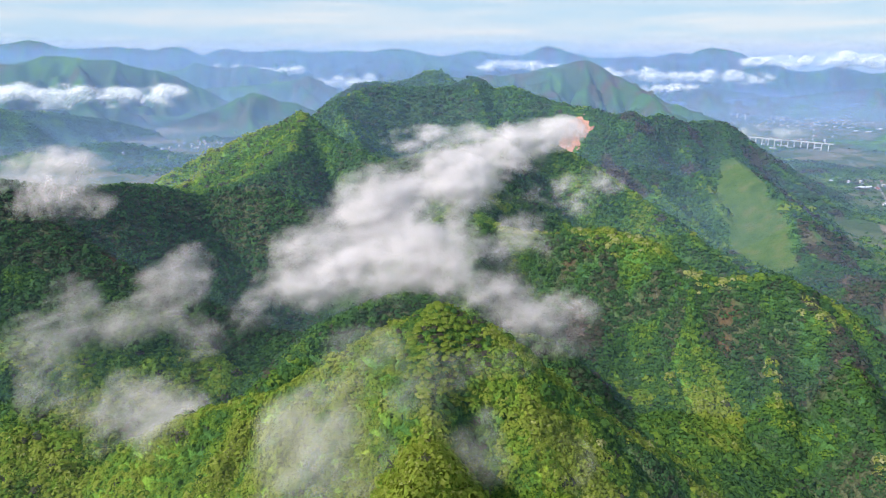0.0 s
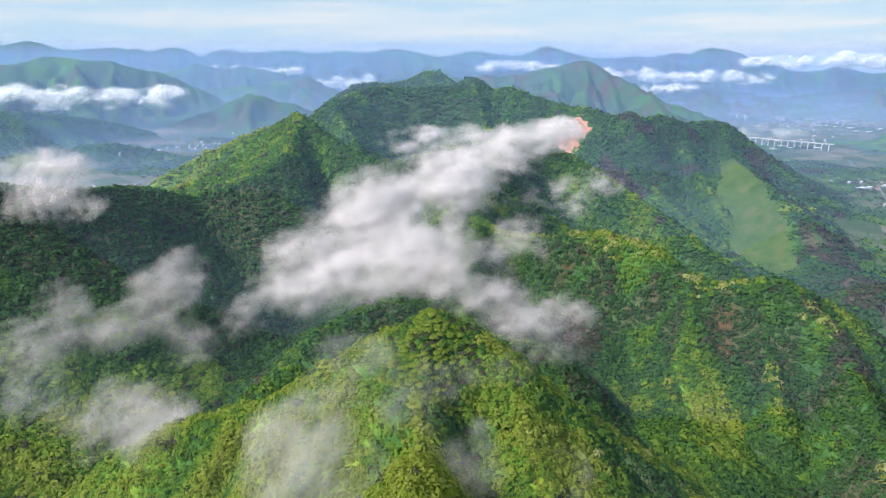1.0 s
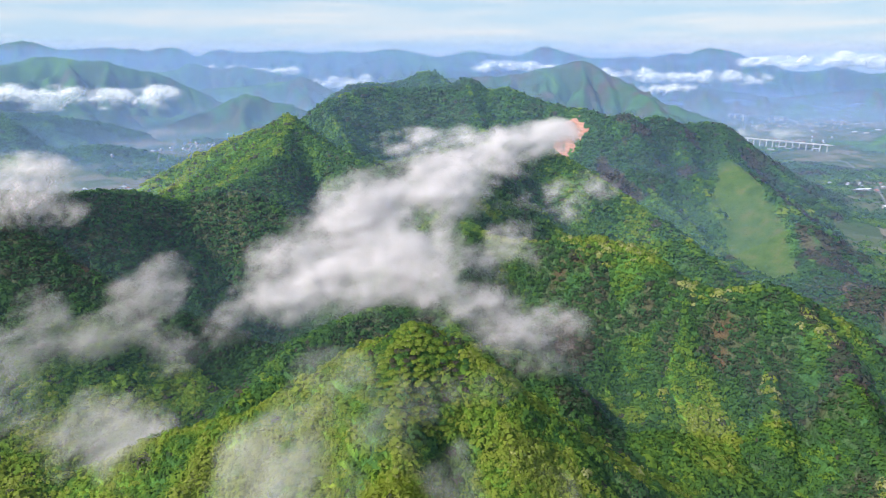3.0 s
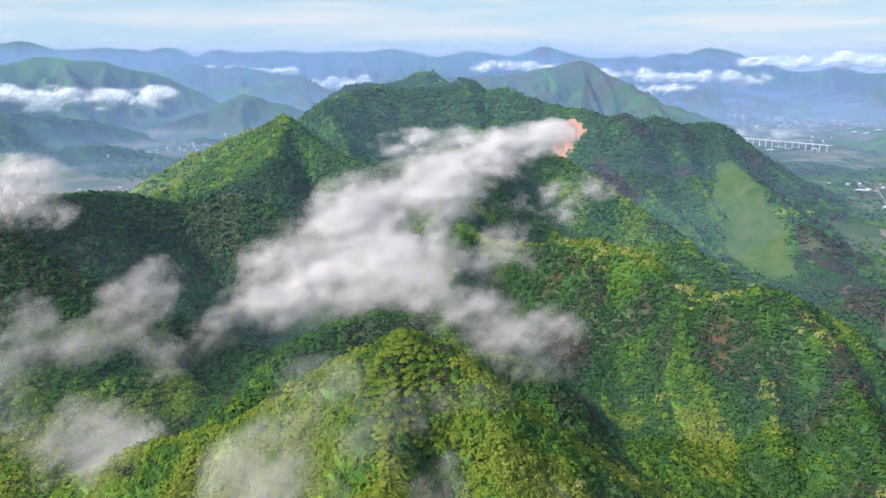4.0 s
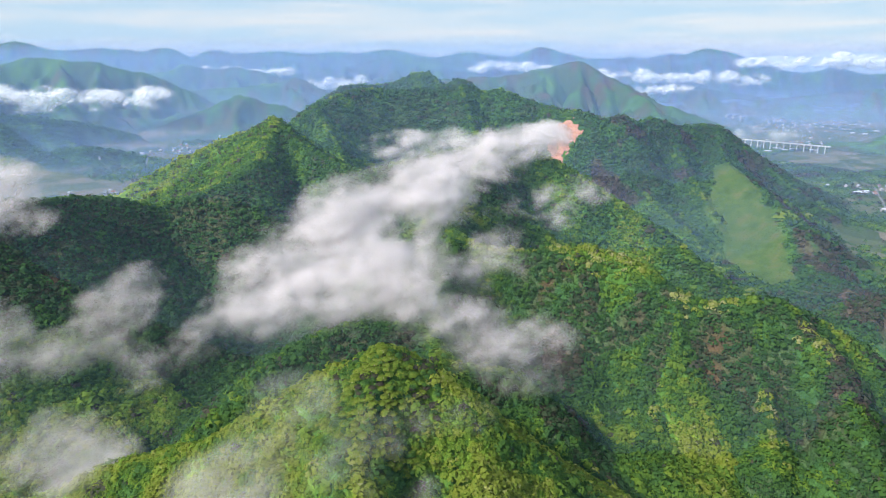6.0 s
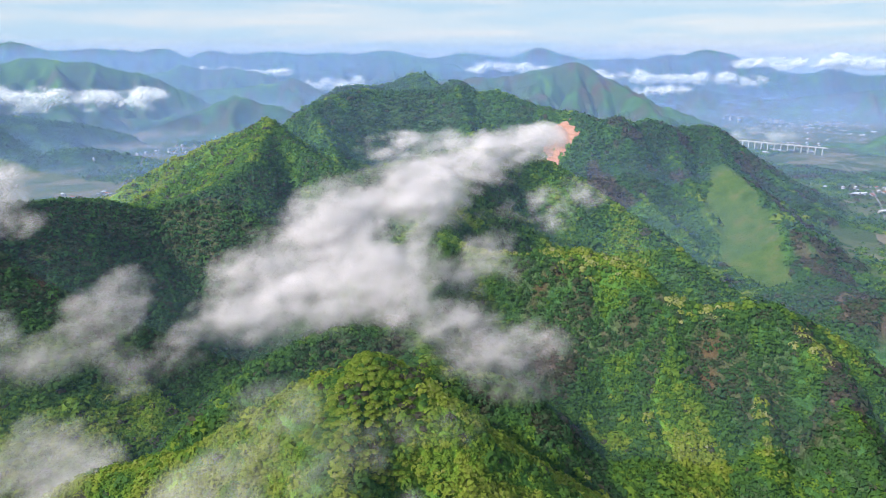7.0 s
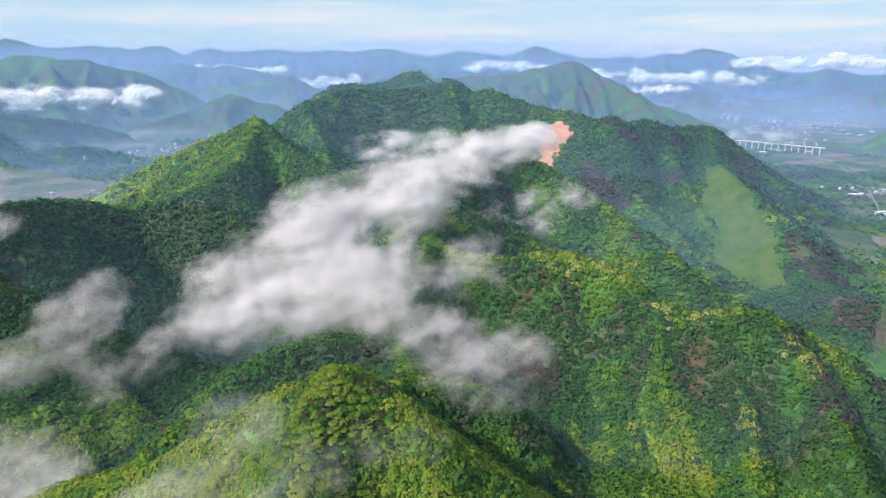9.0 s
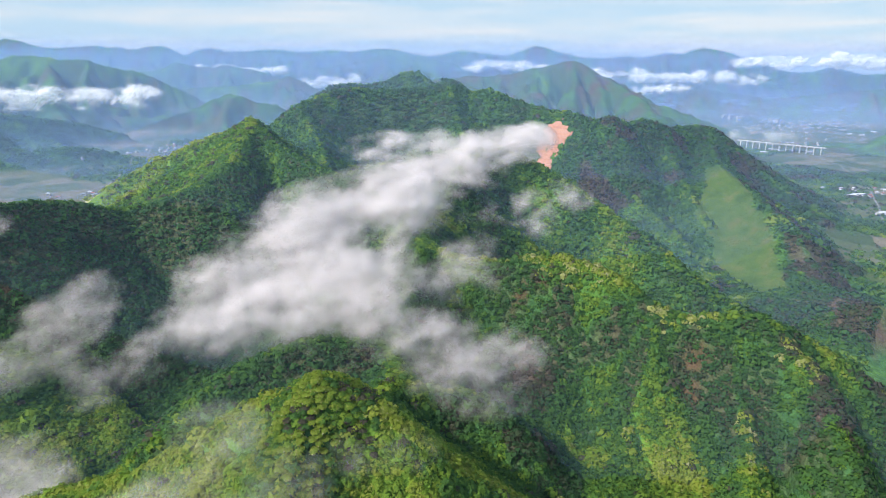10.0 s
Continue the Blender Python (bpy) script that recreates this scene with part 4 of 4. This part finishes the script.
# ---------------------------------------------------------------- houses, blocks and sheds in the valleys


def house_kind(name, label, w, d, h, rise, wall, roof, storeys, across, group):
    root = new(name)
    bm = bmesh.new()
    box(bm, -w / 2, -d / 2, -3, w / 2, d / 2, h)
    part("wall", bm, wall, root)
    bm = bmesh.new()
    e = 0.6
    if rise > 0:
        pts = [(-w / 2 - e, -d / 2 - e, h), (w / 2 + e, -d / 2 - e, h), (w / 2 + e, d / 2 + e, h), (-w / 2 - e, d / 2 + e, h),
               (-w / 2 - e, 0, h + rise), (w / 2 + e, 0, h + rise)]
        v = [bm.verts.new(p) for p in pts]
        for f in ((0, 1, 5, 4), (2, 3, 4, 5), (1, 2, 5), (3, 0, 4), (3, 2, 1, 0)):
            bm.faces.new([v[i] for i in f])
    else:
        box(bm, -w / 2 - 0.2, -d / 2 - 0.2, h, w / 2 + 0.2, d / 2 + 0.2, h + 0.8)
        box(bm, -w / 6, -d / 5, h + 0.8, w / 6, d / 5, h + 3.4)
    part("roof", bm, roof, root)
    for s in range(storeys):
        for a in range(across):
            bm = bmesh.new()
            cx = -w / 2 + w * (a + 0.5) / across
            cz = h * (s + 0.5) / storeys
            box(bm, cx - 0.28 * w / across, -d / 2 - 0.08, cz - 0.26 * h / storeys, cx + 0.28 * w / across, -d / 2 + 0.1, cz + 0.26 * h / storeys)
            part("window", bm, GLASS_DARK, root)
    return tagged(root, label, "building", group)


HOUSES = [house_kind("house", "small white house with a red tile roof", 9, 7, 4.5, 2.2, WHITE_WALL, RED_ROOF, 1, 3, "valley houses"),
          house_kind("house", "small grey house with a slate roof", 9, 6.5, 4.5, 2, GREY_WALL, GREY_ROOF, 1, 3, "valley houses"),
          house_kind("house", "flat-roofed white village house", 10, 7, 6, 0, WHITE_WALL, WHITE_ROOF, 2, 3, "valley houses")]
BLOCK = house_kind("apartment_block", "pale apartment block in the valley town", 34, 14, 19, 0, WHITE_WALL, GREY_ROOF, 5, 5, "town blocks")
SHED = house_kind("warehouse", "long white warehouse with a sheet roof", 30, 13, 6, 1.6, WHITE_WALL, WHITE_ROOF, 1, 4, "valley sheds")


def settle(kind, rng, cx, cy, sx, sy, count, turn):
    for _ in range(count):
        x, y = cx + rng.normal(0, sx), cy + rng.normal(0, sy)
        copy_thing(kind if not isinstance(kind, list) else kind[int(rng.integers(len(kind)))], pose(x, y, ground_z(x, y), 0, 0, turn + rng.uniform(-20, 20)))


h_rng = np.random.default_rng(5)
settle(HOUSES, h_rng, 2330, 3980, 130, 150, 80, 20)
settle(HOUSES, h_rng, 2000, 3700, 160, 160, 60, 0)
settle(HOUSES, h_rng, 2620, 4050, 90, 90, 50, 20)
settle(HOUSES, h_rng, 1780, 3150, 110, 60, 30, -40)
settle(HOUSES, h_rng, -1000, 2430, 55, 140, 30, 70)
settle(HOUSES, h_rng, -870, 1680, 40, 12, 7, 0)
settle(HOUSES, h_rng, 1450, 2050, 60, 40, 14, 10)
settle(BLOCK, h_rng, 1960, 4150, 30, 40, 6, 20)
settle(BLOCK, h_rng, 2255, 4140, 45, 50, 9, 20)
settle(SHED, h_rng, 1415, 1985, 34, 14, 3, 10)
settle(SHED, h_rng, 1310, 1775, 25, 12, 2, 10)
settle(SHED, h_rng, 1650, 2900, 60, 40, 6, -40)
settle(SHED, h_rng, 2430, 3500, 160, 160, 8, 20)
for kind in (*HOUSES, BLOCK, SHED):
    for o in (*kind.children_recursive, kind):
        bpy.data.objects.remove(o)


# ---------------------------------------------------------------- roads


def road(name, label, width, *pts):
    p = np.array(pts, float)
    q = np.vstack([2 * p[0] - p[1], p, 2 * p[-1] - p[-2]])
    line = []
    for i in range(1, len(q) - 2):
        for u in np.arange(0, 1, 0.05):
            line.append(0.5 * (2 * q[i] + (q[i + 1] - q[i - 1]) * u + (2 * q[i - 1] - 5 * q[i] + 4 * q[i + 1] - q[i + 2]) * u ** 2
                               + (3 * q[i] - q[i - 1] - 3 * q[i + 1] + q[i + 2]) * u ** 3))
    line = np.array(line)
    along = np.gradient(line, axis=0)
    side = np.stack([-along[:, 1], along[:, 0]], -1) / np.linalg.norm(along, axis=1)[:, None] * width / 2
    a, b = line - side, line + side
    z = np.maximum(np.maximum(land(a[:, 0], a[:, 1]), land(b[:, 0], b[:, 1])), land(line[:, 0], line[:, 1])) + 0.8
    verts = np.stack([np.column_stack([a, z]), np.column_stack([b, z])], 1).reshape(-1, 3)
    n = len(line)
    faces = np.stack([np.arange(n - 1) * 2, np.arange(n - 1) * 2 + 1, np.arange(n - 1) * 2 + 3, np.arange(n - 1) * 2 + 2], -1)
    return tagged(new(name, mesh_of(name, verts, faces, [ROAD])), label, "road", kind="structure")


road("road", "pale road winding down the left valley", 4, (-1150, 2750), (-1080, 2560), (-1020, 2400), (-960, 2250), (-930, 2050), (-880, 1850), (-890, 1650))
road("road", "pale road along the right valley floor", 6, (1250, 1650), (1400, 1900), (1560, 2200), (1700, 2600), (1780, 3000), (1950, 3500), (2200, 3900))
road("road", "field track between the valley farms", 5, (1180, 1900), (1420, 2020), (1700, 2080), (2000, 2250))
